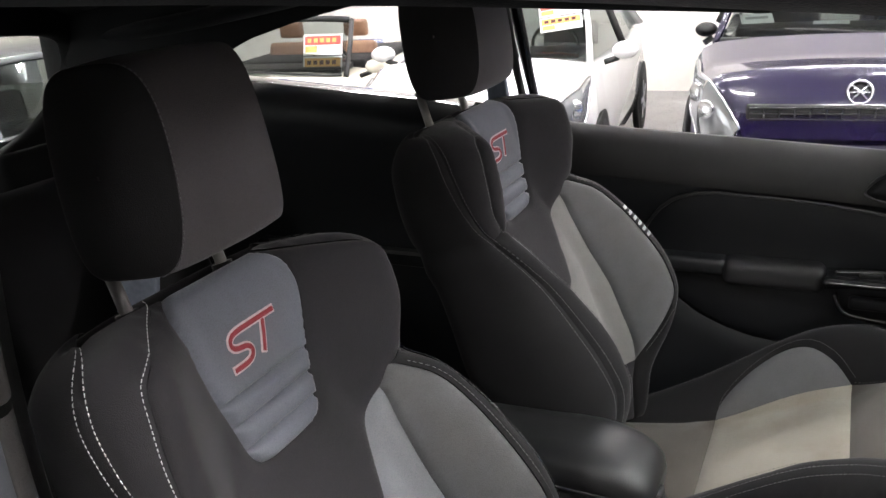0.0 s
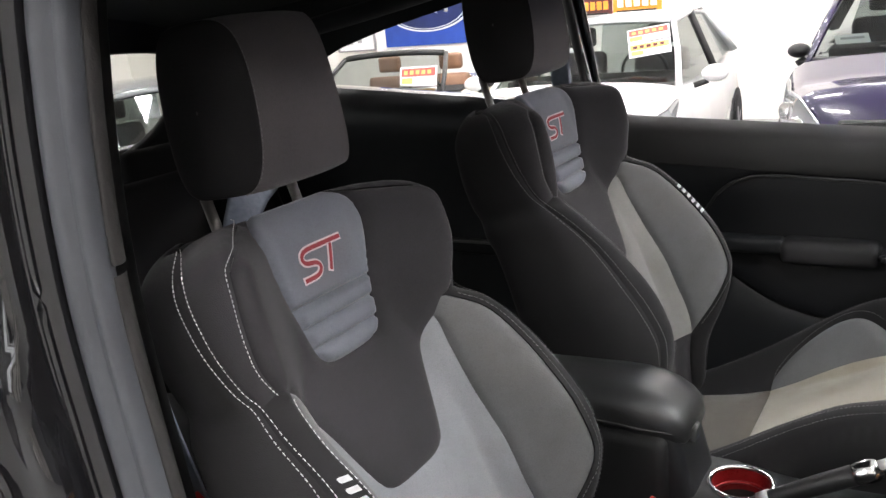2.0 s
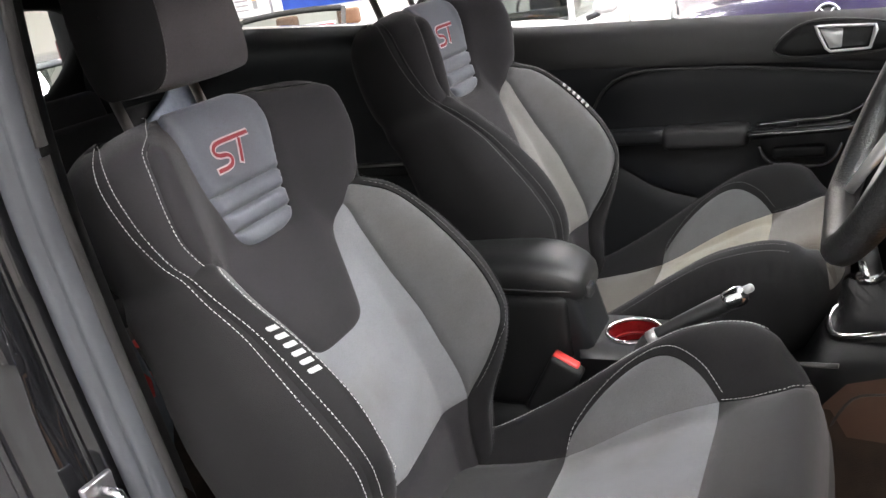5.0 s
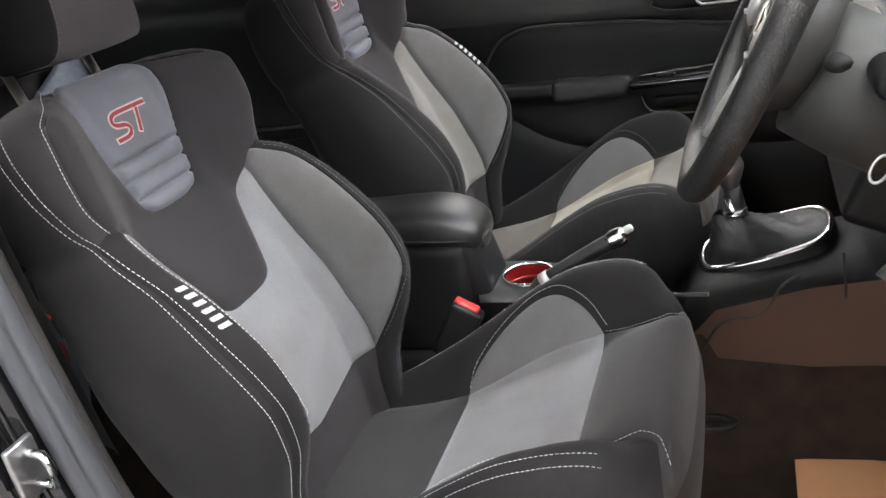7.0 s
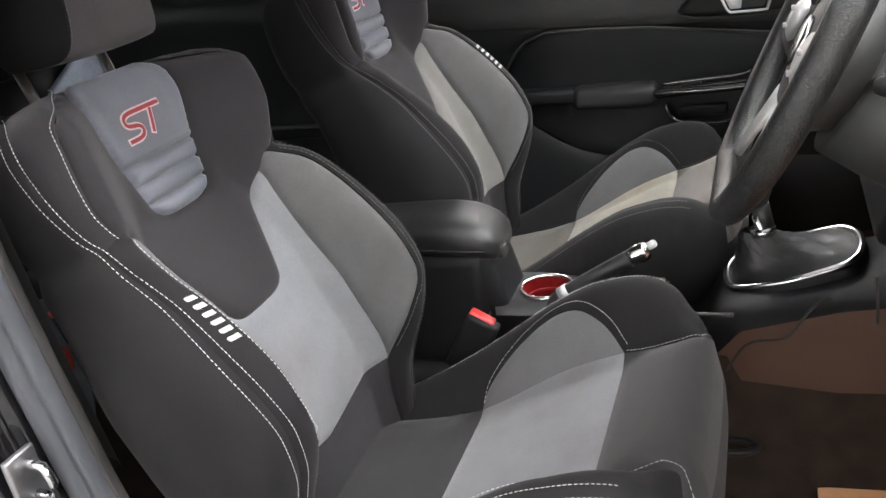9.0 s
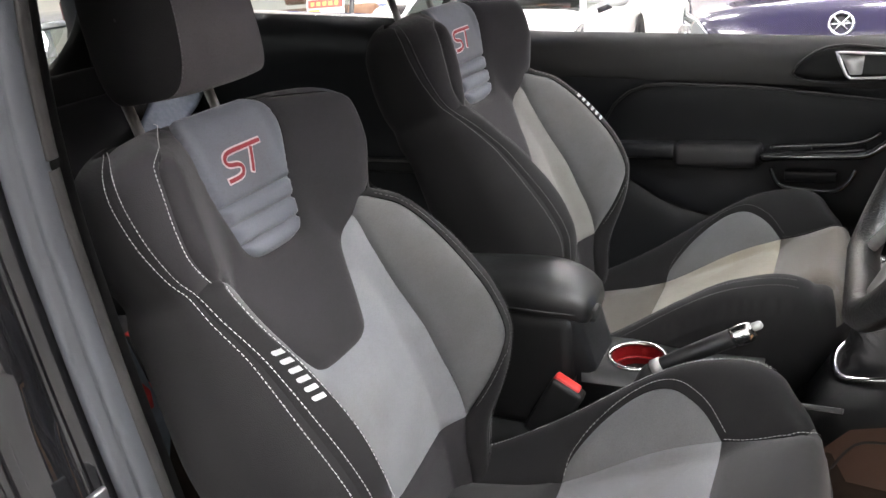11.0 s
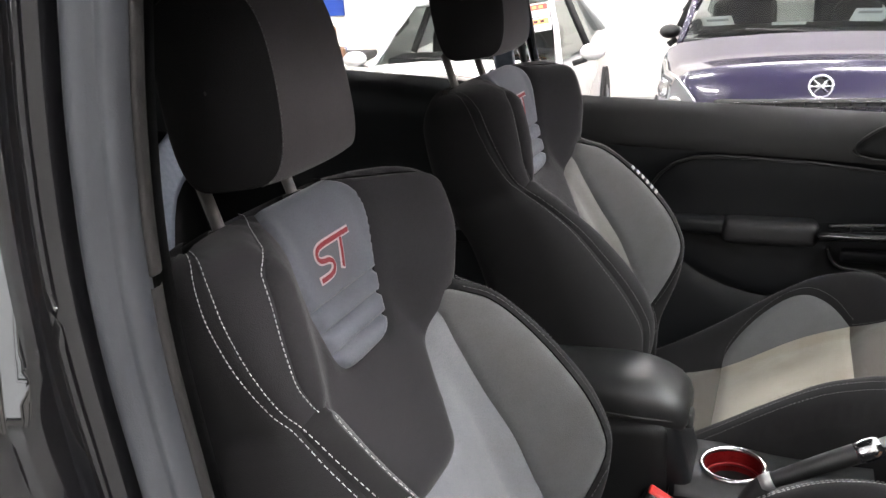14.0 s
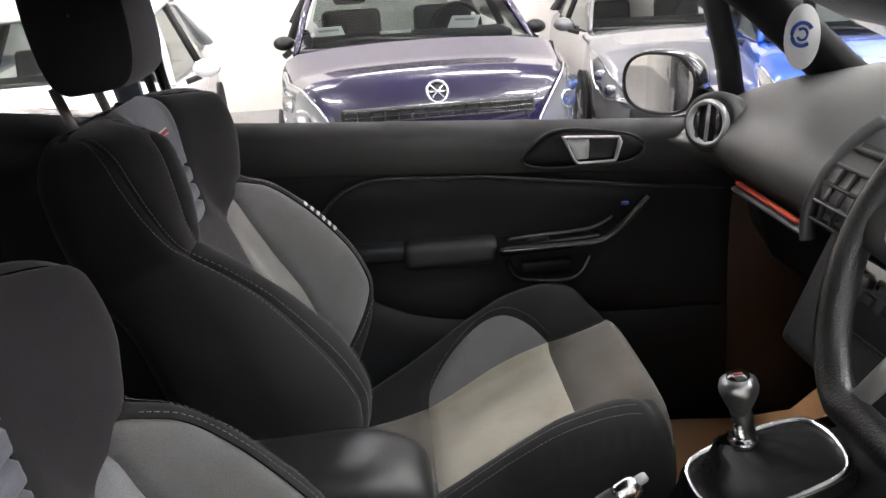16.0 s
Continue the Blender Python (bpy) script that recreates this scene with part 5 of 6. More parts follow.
# post trim takes the same brown, painted in for mat bounce
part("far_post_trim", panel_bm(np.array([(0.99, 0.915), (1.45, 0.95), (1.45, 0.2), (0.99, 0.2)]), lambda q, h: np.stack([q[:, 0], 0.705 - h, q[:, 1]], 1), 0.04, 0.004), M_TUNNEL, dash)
part("glove_latch", bm_box((0.012, 0.03, 0.015), (1.018, 0.30, 0.765), 0.003), M_STEEL, dash)
part("knee_panel", bm_box((0.05, 0.52, 0.20), (1.16, -0.42, 0.76), 0.03, 3, pose(0, 0, 0, 0, -20, 0)), M_TRIM, dash)

# steering wheel and column
wheel = thing("steering_wheel", "black leather steering wheel with silver lower spoke", "steering wheel")
WC, WT, WR = Vector((0.788, -0.318, 0.992)), radians(26), 0.181
wn = Vector((-math.cos(WT), 0, math.sin(WT)))
wu = Vector((math.sin(WT), 0, math.cos(WT)))
wy = Vector((0, 1, 0))
circ = [WC + wy * (WR * math.cos(a)) + wu * (WR * math.sin(a) if math.sin(a) > -0.9 else -0.9 * WR) for a in [2 * math.pi * k / 72 for k in range(72)]]
part("rim", tube(circ, 0.0165, 14, closed=True, up=tuple(wn)), M_RIM, wheel, "black perforated leather rim")


def on_wheel(a, b, c=0.0):
    return WC + wy * a + wu * b + wn * c


part("hub", lathe([(0.02, -0.05), (0.07, -0.045), (0.082, -0.02), (0.078, 0.0), (0.06, 0.012), (0.02, 0.016), (0.002, 0.016)], tuple(wn), tuple(WC - wn * 0.015), 28), M_SOFT, wheel)
part("hub_emblem", lathe([(0.002, 0), (0.026, -0.001), (0.026, 0.003), (0.02, 0.005), (0.002, 0.005)], tuple(wn), tuple(WC + wn * 0.001), 24), M_CHROME, wheel, "oval chrome emblem")
for sgn in (-1, 1):
    part("spoke", tube([on_wheel(sgn * 0.06, 0.0, -0.015), on_wheel(sgn * 0.12, -0.012, -0.008), on_wheel(sgn * 0.168, -0.012, 0)], [0.038, 0.030, 0.024], 12, flat=0.35, up=tuple(wn)), M_SOFT, wheel)
    part("switch_pod", tube([on_wheel(sgn * 0.085, 0.004, 0.004), on_wheel(sgn * 0.135, -0.002, 0.004)], [0.024, 0.020], 12, flat=0.3, up=tuple(wn)), M_SILVER, wheel)
    for k in (-0.010, 0.010):
        part("switch_mark", bm_box((0.004, 0.008, 0.005), tuple(on_wheel(sgn * 0.11, k, 0.012)), 0.001), M_STEEL, wheel)
    part("lower_spoke", tube([on_wheel(sgn * 0.03, -0.06, -0.01), on_wheel(sgn * 0.05, -0.11, -0.004), on_wheel(sgn * 0.062, -0.155, 0)], [0.020, 0.014, 0.012], 12, flat=0.4, up=tuple(wn)), M_SILVER, wheel, "silver lower spoke")
column = thing("steering_column", "black plastic steering column shroud with stalks and ignition key", "steering column")
M_COLUMN = mixed("column_plastic", (0.024, 0.0245, 0.024), (0.034, 0.0345, 0.033), 5, 0.45, bump=0.4, bump_scale=1000, spec=0.4)
part("shroud", tube([WC - wn * 0.058 - wu * 0.022, WC - wn * 0.066 - wu * 0.022, WC - wn * 0.12 - wu * 0.028, WC - wn * 0.175 - wu * 0.028, WC - wn * 0.182 - wu * 0.028], [0.062, 0.070, 0.072, 0.075, 0.066], 24, flat=1.02), M_COLUMN, column)
part("shroud_seam", tube([WC - wn * 0.06 + wy * 0.071 - wu * 0.005, WC - wn * 0.14 + wy * 0.0695 - wu * 0.015, WC - wn * 0.175 + wy * 0.073 - wu * 0.018], 0.0015, 6), M_BLACKRUBBER, column)
part("column_core", tube([WC - wn * 0.17 - wu * 0.02, WC - wn * 0.42 - wu * 0.01], [0.060, 0.066], 20), M_BLACKRUBBER, column)
for sgn in (-1, 1):
    part("stalk", tube([WC - wn * 0.07 + wy * (0.06 * sgn), WC - wn * 0.06 + wy * (0.12 * sgn) + wu * 0.015, WC - wn * 0.055 + wy * (0.165 * sgn) + wu * 0.02], [0.008, 0.009, 0.012], 10, flat=0.7), M_PLASTIC, column)
kp = Vector((0.885, -0.41, 0.915))
part("key_barrel", tube([kp + Vector((0.012, 0.03, 0.036)), kp + Vector((0.012, -0.022, 0.034)), kp + Vector((0.012, -0.028, 0.034))], [0.017, 0.016, 0.012], 16), M_TRIM, column)
part("key_fob", bm_box((0.010, 0.018, 0.040), tuple(kp + Vector((0.022, -0.040, -0.012))), 0.004, 3, pose(0, 0, 0, 0, 25, 0)), M_PLASTIC, column, "black key fob")
part("key_ring", tube([kp + Vector((0.0, -0.045, -0.037)) + Vector((0.008 * math.cos(a) + 0.004 * math.sin(a), 0.003 * math.sin(a), 0.012 * math.sin(a))) for a in [2 * math.pi * k / 24 for k in range(24)]], 0.0016, 8, closed=True), M_SILVER, column, "steel key ring")

# far windscreen pillar, windscreen, mirror, hanging tag
part("far_windscreen_pillar", tube(spline([(1.28, 0.69, 0.92), (1.175, 0.68, 1.000), (1.078, 0.67, 1.084), (0.998, 0.66, 1.150), (0.80, 0.635, 1.28), (0.62, 0.61, 1.37)], 6), 0.052, 12, flat=0.8), M_LINER, shell)
part("quarterlight_post", tube([(1.005, 0.715, 0.90), (0.977, 0.71, 1.04), (0.947, 0.705, 1.134), (0.915, 0.69, 1.23)], 0.024, 10), M_BLACKRUBBER, shell)
part("windscreen", grid_bm([[(1.40 - 0.72 * k, y, 1.0 + 0.36 * k - 0.03 * (y / 0.6) ** 2) for y in np.linspace(-0.6, 0.6, 9)] for k in np.linspace(0, 1, 6)]), M_CLEAR, shell)
mirror = thing("door_mirror", "black door mirror outside the passenger window", "door mirror")
MA = Vector((-0.78, -0.62, 0.02)).normalized()
MS = MA.cross(Vector((0, 0, 1))).normalized()
MU = MS.cross(MA)
MC = Vector((0.930, 0.965, 0.945))


def mirror_ring(k, out):
    pts = []
    for i in range(32):
        a = 2 * math.pi * i / 32
        ca, sa = math.cos(a), math.sin(a)
        pts.append(MC + MS * (0.092 * k * math.copysign(abs(ca) ** 0.75, ca)) + MU * (0.066 * k * math.copysign(abs(sa) ** 0.85, sa)) + MA * out)
    return pts


part("housing", grid_bm([mirror_ring(k, o) for k, o in ((0.98, 0.004), (1.05, 0.0), (1.10, -0.02), (1.05, -0.05), (0.8, -0.085), (0.4, -0.10))], closed_u=True, caps=False), M_GLOSSBLACK, mirror)
part("mirror_glass", grid_bm([mirror_ring(k, 0.001) for k in (0.99, 0.5, 0.02)], closed_u=True, caps=False), M_MIRROR, mirror)
part("mirror_rim", tube(mirror_ring(1.0, 0.002), 0.004, 8, closed=True), M_PLASTIC, mirror)
part("mirror_arm", tube([(1.03, 0.90, 0.93), (1.02, 0.82, 0.915), (1.02, 0.76, 0.91)], 0.022, 10, flat=0.7), M_GLOSSBLACK, mirror)
tag = thing("hanging_tag", "white oval air freshener tag with a blue swirl", "air freshener")
tagc = Vector((0.92, 0.30, 1.105))
part("card", lathe([(0.001, -0.0008), (0.024, -0.0008), (0.024, 0.0008), (0.001, 0.0008)], (-0.5, -1, 0), (0, 0, 0), 24), M_WHITE, tag)
tag.children[0].matrix_basis = Matrix.Translation(tagc) @ Matrix.Diagonal((1, 1, 1.9, 1))
part("swirl", tube([tagc + Vector((-0.001, -0.002, 0)) + Vector((0.012 * math.cos(a), -0.006 * math.cos(a), 0.004 + 0.016 * math.sin(a))) for a in np.linspace(0.5, 5.4, 16)], 0.003, 6), M_BANNER, tag)
part("swirl", tube([tagc + Vector((-0.001, -0.002, 0)) + Vector((0.006 * math.cos(a), -0.003 * math.cos(a), 0.004 + 0.008 * math.sin(a))) for a in np.linspace(3.6, 8.6, 14)], 0.002, 6), M_BANNER, tag)
part("string", tube([tagc + Vector((0, 0, 0.045)), tagc + Vector((-0.01, 0, 0.20))], 0.0012, 5), M_DARKTHREAD, tag)

# paper mats in the footwells
for nm, pts in (("paper_floor_mat", [(0.825, -0.60), (1.32, -0.60), (1.32, -0.135), (0.825, -0.118)]), ("paper_floor_mat", [(0.74, 0.14), (1.40, 0.18), (1.40, 0.62), (0.76, 0.62)])):
    mt = thing(nm, "brown paper floor mat laid in the footwell", "floor mat", group="paper mats")
    part("sheet", panel_bm(np.array(pts), lambda q, h: np.stack([q[:, 0], q[:, 1], 0.306 + np.maximum(0, q[:, 0] - 1.12) * 0.9 + 0.004 * np.sin(q[:, 0] * 23 + q[:, 1] * 11) + h], 1), 0.03, 0.002), M_PAPER, mt)

# ---- showroom ----
def slab(name, size, at, mat, label, category):
    ob = part(name, bm_box(size, at), mat, None, "", smooth=False)
    return tagged(ob, label, category, kind="structure")


slab("floor", (26, 20, 0.2), (0, -0.5, GROUND - 0.1), M_FLOOR, "grey polished showroom floor", "floor")
slab("wall_north", (26, 0.2, 5.4), (0, 8.2, GROUND + 2.6), M_WALL, "cream painted showroom wall", "wall")
slab("wall_south", (26, 0.2, 5.4), (0, -9.0, GROUND + 2.6), M_WALL, "cream painted showroom wall", "wall")
slab("wall_west", (0.2, 11.5, 5.4), (-11, 3.75, GROUND + 2.6), M_WALL, "cream painted showroom wall", "wall")
slab("wall_west_2", (0.2, 8.5, 5.4), (-11, -6.25, GROUND + 2.6), M_WALL, "cream painted showroom wall", "wall")
# east wall is out of view, dark to cut fill and gloss reflections
slab("wall_east", (0.2, 20, 5.4), (12, -0.5, GROUND + 2.6), M_GREYWALL, "unseen charcoal wall, dark to hold down fill light", "wall")
# added piers, out of view, put contrast into the gloss body's reflections
for i, x in enumerate((-8.6, -5.4, -2.2, 1.0, 4.2, 7.4)):
    slab("trim_%d" % (i + 1), (0.55, 0.3, 5.1), (x, -8.8, GROUND + 2.5), M_GREYWALL, "unseen charcoal pier, added to stripe gloss reflections", "wall pier")
slab("ceiling", (26, 20, 0.2), (0, -0.5, GROUND + 4.9), M_CEIL, "white showroom ceiling", "ceiling")
# glazed front of the showroom: mullions and bright daylight panes
for wname, at, count in (("window_1", pose(-10.88, -5.6, GROUND, 0, 0, 90), 4), ("window_2", pose(-2.4, -8.86, GROUND, 0, 0, 180), 4)):
    win = thing(wname, "tall glazed showroom window with dark mullions", "window", at, kind="structure")
    for k in range(count):
        part("pane", bm_box((1.10, 0.02, 2.5), (-1.8 + 1.2 * k, 0.0, 1.55), 0.0), M_DAYLIGHT, win, "bright daylight pane", smooth=False)
    for k in range(count + 1):
        part("mullion", bm_box((0.10, 0.10, 2.7), (-2.4 + 1.2 * k, 0.0, 1.55), 0.01), M_PIANO, win)
    for z in (0.25, 2.85):
        part("rail", bm_box((4.9, 0.10, 0.10), (0, 0.0, z), 0.01), M_PIANO, win)
LAMPS = [(x, y) for x in (-5.2, -1.6) for y in (0.3, 3.6)] + [(1.8, y) for y in (-3.0, 3.6)]
# row at y = -7.4 is added out of view to light the south end
LAMPS += [(x, y) for x in (3.6, 5.4, 7.2, 9.0) for y in (-2.4, 0.0, 2.4)] + [(-3.4, 6.6), (5.4, 6.6), (-2.8, 5.2), (0.3, 5.6)] + [(x, -7.4) for x in (-6.6, -1.6, 3.4)]
for x, y in LAMPS:
    l = thing("ceiling_light", "long white fluorescent ceiling light", "ceiling light", pose(x, y, GROUND + 4.55), "ceiling lights")
    part("frame", bm_box((1.6, 0.34, 0.07), (0, 0, 0.035), 0.01), M_WHITE, l)
    part("diffuser", bm_box((1.54, 0.28, 0.03), (0, 0, -0.012), 0.008), M_LAMP, l)
    for k in (-0.6, 0.6):
        part("hanger", tube([(k, 0, 0.06), (k, 0, 0.26)], 0.006, 6), M_STEEL, l)


def car(name, label, paint_mat, at, group="", length=4.0, width=1.70, nose=0.70, bonnet=0.98, roof=1.46, screen=0.95, open_top=False, emblem=True, grille=True, interior=M_BLACKCLOTH, mirror_mat=None, mirror_out=0.10):
    """A parked hatchback, nose towards +x, standing on z = 0."""
    root = thing(name, label, "car", at, group)
    L, W = length / 2, width / 2
    st = [(-L, 0.78, 0.95, 0.55), (-L + 0.12, 0.92, 0.98, 0.35), (-L + 0.5, 0.99, 0.97, 0.24), (-0.6, 1.0, 0.95, 0.2), (0.3, 1.0, 0.95, 0.2),
          (screen, 0.99, 0.97, 0.2), (screen + 0.35, 0.985, bonnet - 0.03, 0.22), (L - 0.38, 0.95, bonnet - 0.12, 0.24), (L - 0.14, 0.86, nose + 0.02, 0.26), (L - 0.03, 0.72, nose - 0.12, 0.30), (L, 0.60, nose - 0.2, 0.36)]
    xs = np.array([s[0] for s in st])
    def section(x):
        w = W * np.interp(x, xs, [s[1] for s in st])
        t = np.interp(x, xs, [s[2] for s in st])
        lo = np.interp(x, xs, [s[3] for s in st])
        return [(0.90 * w, lo), (0.97 * w, lo + 0.06), (1.0 * w, lo + 0.22), (0.995 * w, lo + 0.6 * (t - lo)), (0.965 * w, t - 0.09), (0.93 * w, t - 0.035), (0.86 * w, t - 0.005), (0.6 * w, t + 0.022), (0.3 * w, t + 0.034), (0, t + 0.038)]

    def skin(x, k, out=0.0):
        h = np.array(section(x))
        return np.interp(k, range(10), h[:, 0]) + out, np.interp(k, range(10), h[:, 1]) + out * 0.5

    rows = []
    for x in np.unique(np.r_[np.linspace(-L, L, 46), xs]):
        half = section(x)
        rows.append([(x, y, z) for y, z in half] + [(x, -y, z) for y, z in reversed(half[:-1])])
    body = part("body", grid_bm(rows, caps=True), paint_mat, root)
    # wheel arches and wheels
    for wx in (-L + 0.72, L - 0.80):
        for sy in (-1, 1):
            wh = new("wheel")
            wh.parent = root
            part("arch", lathe([(0.33, -0.015), (0.355, 0.012), (0.34, 0.016), (0.02, 0.014)], (0, sy, 0), (wx, sy * W * 0.995, 0.31), 28), M_BLACKRUBBER, wh)
            part("tyre", lathe([(0.20, 0), (0.29, -0.005), (0.305, 0.02), (0.305, 0.05), (0.28, 0.07), (0.21, 0.065)], (0, sy, 0), (wx, sy * (W - 0.05), 0.305), 28), M_BLACKRUBBER, wh)
            part("rim", lathe([(0.01, 0.05), (0.05, 0.052), (0.18, 0.04), (0.21, 0.06), (0.215, 0.05)], (0, sy, 0), (wx, sy * (W - 0.045), 0.305), 24), M_SILVER, wh)
            for k in range(5):
                a = 2 * math.pi * k / 5
                part("spoke", bm_box((0.17, 0.02, 0.045), (wx + 0.10 * math.cos(a), sy * (W + 0.012), 0.305 + 0.10 * math.sin(a)), 0.006, turn=pose(0, 0, 0, 0, -math.degrees(a), 0)), M_STEEL, wh)
    belt_z = 0.965
    top = roof
    A0, A1 = Vector((screen + 0.06, W * 0.86, belt_z)), Vector((screen - 0.62, W * 0.67, top - 0.06))
    B0, B1 = Vector((-0.25, W * 0.93, belt_z)), Vector((-0.30, W * 0.69, top - 0.03))
    C0, C1 = Vector((-L + 0.55, W * 0.90, belt_z + 0.05)), Vector((-L + 0.85, W * 0.66, top - 0.07))
    f = lambda v, s: Vector((v.x, v.y * s, v.z))
    trim = M_BLACKRUBBER if open_top else paint_mat
    for s in (-1, 1):
        part("screen_pillar", tube([f(A0, s), f((A0 + A1) / 2 + Vector((0, 0.012, 0.012)), s), f(A1, s)], 0.024, 8), trim, root)
        if not open_top:
            part("middle_pillar", tube([f(B0, s), f(B1, s)], 0.032, 8), M_BLACKRUBBER, root)
            part("rear_pillar", tube([f(C0, s), f(C1, s)], [0.09, 0.06], 8, flat=0.4), paint_mat, root)
            part("roof_rail", tube([f(A1, s), f(B1 + Vector((0, 0, 0.012)), s), f(C1, s)], 0.028, 8), paint_mat, root)
            for p, q, r, t in ((A0, A1, B1, B0), (B0, B1, C1, C0)):
                part("side_window", grid_bm([[f(p + (t - p) * k, s), f(q + (r - q) * k, s)] for k in (0.04, 0.5, 0.96)]), M_TINT, root)
        mr = new("mirror")
        mr.parent = root
        c0 = Vector((screen - 0.12, s * (W + mirror_out), belt_z + 0.06))
        part("mirror_shell", tube([c0 + Vector((-0.05, 0, 0)), c0 + Vector((-0.03, 0, 0)), c0 + Vector((0.03, 0, 0)), c0 + Vector((0.07, 0, 0))], [r * (0.72 if mirror_out < 0 else 1.0) for r in (0.09, 0.10, 0.085, 0.03)], 16, flat=0.66), mirror_mat or paint_mat, mr)
        part("mirror_arm", tube([c0 + Vector((0, -s * 0.04, -0.05)), Vector((screen - 0.10, s * W * 0.95, belt_z - 0.02))], 0.03, 8, flat=0.7), M_BLACKRUBBER, mr)
        hl = new("headlight")
        hl.parent = root
        lr = []
        for u in np.linspace(0, 1, 14):
            x = L - 0.012 - 0.60 * u
            mid, tall = 3.3 + 1.15 * u, 1.5 * (1 - u) ** 0.6 * min(1, u * 9 + 0.55)
            lr.append([(x + 0.012, s * skin(x, mid + tall * v, 0.010 + 0.012 * (1 - abs(v) ** 3))[0], skin(x, mid + tall * v, 0.010)[1]) for v in np.linspace(-1, 1, 9)])
        part("lens", grid_bm(lr), M_LAMPGLASS, hl, "clear headlamp lens")
        part("lens_edge", tube([r[0] for r in lr] + [r[-1] for r in reversed(lr)], 0.008, 6, closed=True), M_CHROME, hl)
        for u in (0.18, 0.42):
            x = L - 0.012 - 0.60 * u
            y, z = skin(x, 3.3 + 1.15 * u, 0.0)
            part("reflector", lathe([(0.001, 0.030), (0.035, 0.028), (0.05, 0.036), (0.052, 0.042), (0.045, 0.044)], (0.9, 0.45 * s, 0.15), (x, s * y, z), 18), M_CHROME, hl)
    ws = [[A0 + (f(A0, -1) - A0) * k + Vector((0.10 * (1 - (2 * k - 1) ** 2), 0, 0.03)), (A0 + A1) / 2 + (f((A0 + A1) / 2, -1) - (A0 + A1) / 2) * k + Vector((0.06 * (1 - (2 * k - 1) ** 2), 0, 0.02 * (1 - (2 * k - 1) ** 2))), A1 + (f(A1, -1) - A1) * k + Vector((0.03 * (1 - (2 * k - 1) ** 2), 0, 0.03 * (1 - (2 * k - 1) ** 2)))] for k in np.linspace(0.02, 0.98, 9)]
    part("windscreen", grid_bm(ws), M_TINT, root, "tinted windscreen")
    part("screen_header", tube([w[2] for w in ws], 0.03, 8), trim, root)
    part("wiper", tube([ws[1][0] + Vector((0.02, 0, 0.0)), ws[4][0] + Vector((0.0, 0, 0.03)), ws[6][0] + Vector((-0.03, 0, 0.05))], 0.009, 6), M_BLACKRUBBER, root)
    part("cowl", tube([w[0] + Vector((0.02, 0, -0.01)) for w in ws], 0.03, 8, flat=0.5), M_BLACKRUBBER, root)
    if not open_top:
        rr = []
        for x, z, k in ((A1.x, top - 0.06, 1.0), (A1.x - 0.25, top - 0.01, 1.02), (-0.3, top, 1.03), (-0.9, top - 0.02, 1.02), (C1.x, top - 0.06, 1.0), (-L + 0.35, top - 0.12, 0.96)):
            rr.append([(x, W * 0.68 * k * u, z + 0.035 * (1 - u * u)) for u in np.linspace(-1, 1, 11)])
        part("roof", grid_bm(rr), paint_mat, root)
        part("rear_window", grid_bm([[(-L + 0.36, W * 0.62 * u, top - 0.12) for u in (-1, 0, 1)], [(-L + 0.12, W * 0.75 * u, belt_z) for u in (-1, 0, 1)]]), M_TINT, root)
    else:
        part("cabin_tub", bm_box((1.5, width * 0.82, 0.12), (-0.35, 0, 0.975), 0.03), M_BLACKCLOTH, root)
    part("dash_top", bm_box((0.4, width * 0.74, 0.06), (screen - 0.22, 0, belt_z + 0.04), 0.02), M_PLASTIC, root)
    wr = part("steering_wheel", tube([(screen - 0.52 + 0.06 * math.sin(a), 0.36 + 0.18 * math.cos(a), belt_z + 0.06 + 0.17 * math.sin(a)) for a in [2 * math.pi * k / 24 for k in range(24)]], 0.014, 8, closed=True), M_PLASTIC, root)
    for s in (-0.36, 0.36):
        part("seat_back", bm_box((0.14, 0.46, 0.34), (-0.22, s, belt_z + 0.02), 0.06, 3, pose(0, 0, 0, 0, -14, 0)), interior, root)
        part("seat_headrest", bm_box((0.10, 0.25, 0.17), (-0.30, s, belt_z + 0.31), 0.04, 3), interior, root)
    if emblem:
        em = new("emblem")
        em.parent = root
        ec, en = Vector((L - 0.045, 0, nose - 0.065)), Vector((1, 0, 0.25)).normalized()
        eu = Vector((-0.25, 0, 1)).normalized()
        part("backing", lathe([(0.001, 0.0), (0.058, 0.0), (0.056, 0.006), (0.001, 0.007)], tuple(en), tuple(ec), 28), M_PIANO, em)
        part("ring", tube([ec + en * 0.010 + Vector((0, 0.058 * math.cos(a), 0)) + eu * (0.058 * math.sin(a)) for a in [2 * math.pi * k / 28 for k in range(28)]], 0.008, 8, closed=True), M_CHROME, em, "chrome ring")
        for a, b in (((-0.035, 0.035), (0.035, -0.035)), ((0.035, 0.035), (-0.035, -0.035)), ((-0.05, 0.0), (0.05, 0.0))):
            part("stroke", tube([ec + en * 0.012 + Vector((0, a[0], 0)) + eu * a[1], ec + en * 0.012 + Vector((0, b[0], 0)) + eu * b[1]], 0.006, 6), M_CHROME, em)
    if grille:
        g = new("grille")
        g.parent = root
        part("backing", bm_box((0.06, width * 0.60, 0.085), (L - 0.03, 0, nose - 0.165), 0.02), M_BLACKRUBBER, g)
        for k in range(3):
            part("slat", bm_box((0.075, width * 0.58, 0.010), (L - 0.028, 0, nose - 0.195 + 0.028 * k), 0.003), M_PIANO, g)
        for k in range(13):
            part("rib", bm_box((0.073, 0.010, 0.07), (L - 0.028, -0.45 + 0.075 * k, nose - 0.166), 0.003), M_PIANO, g)
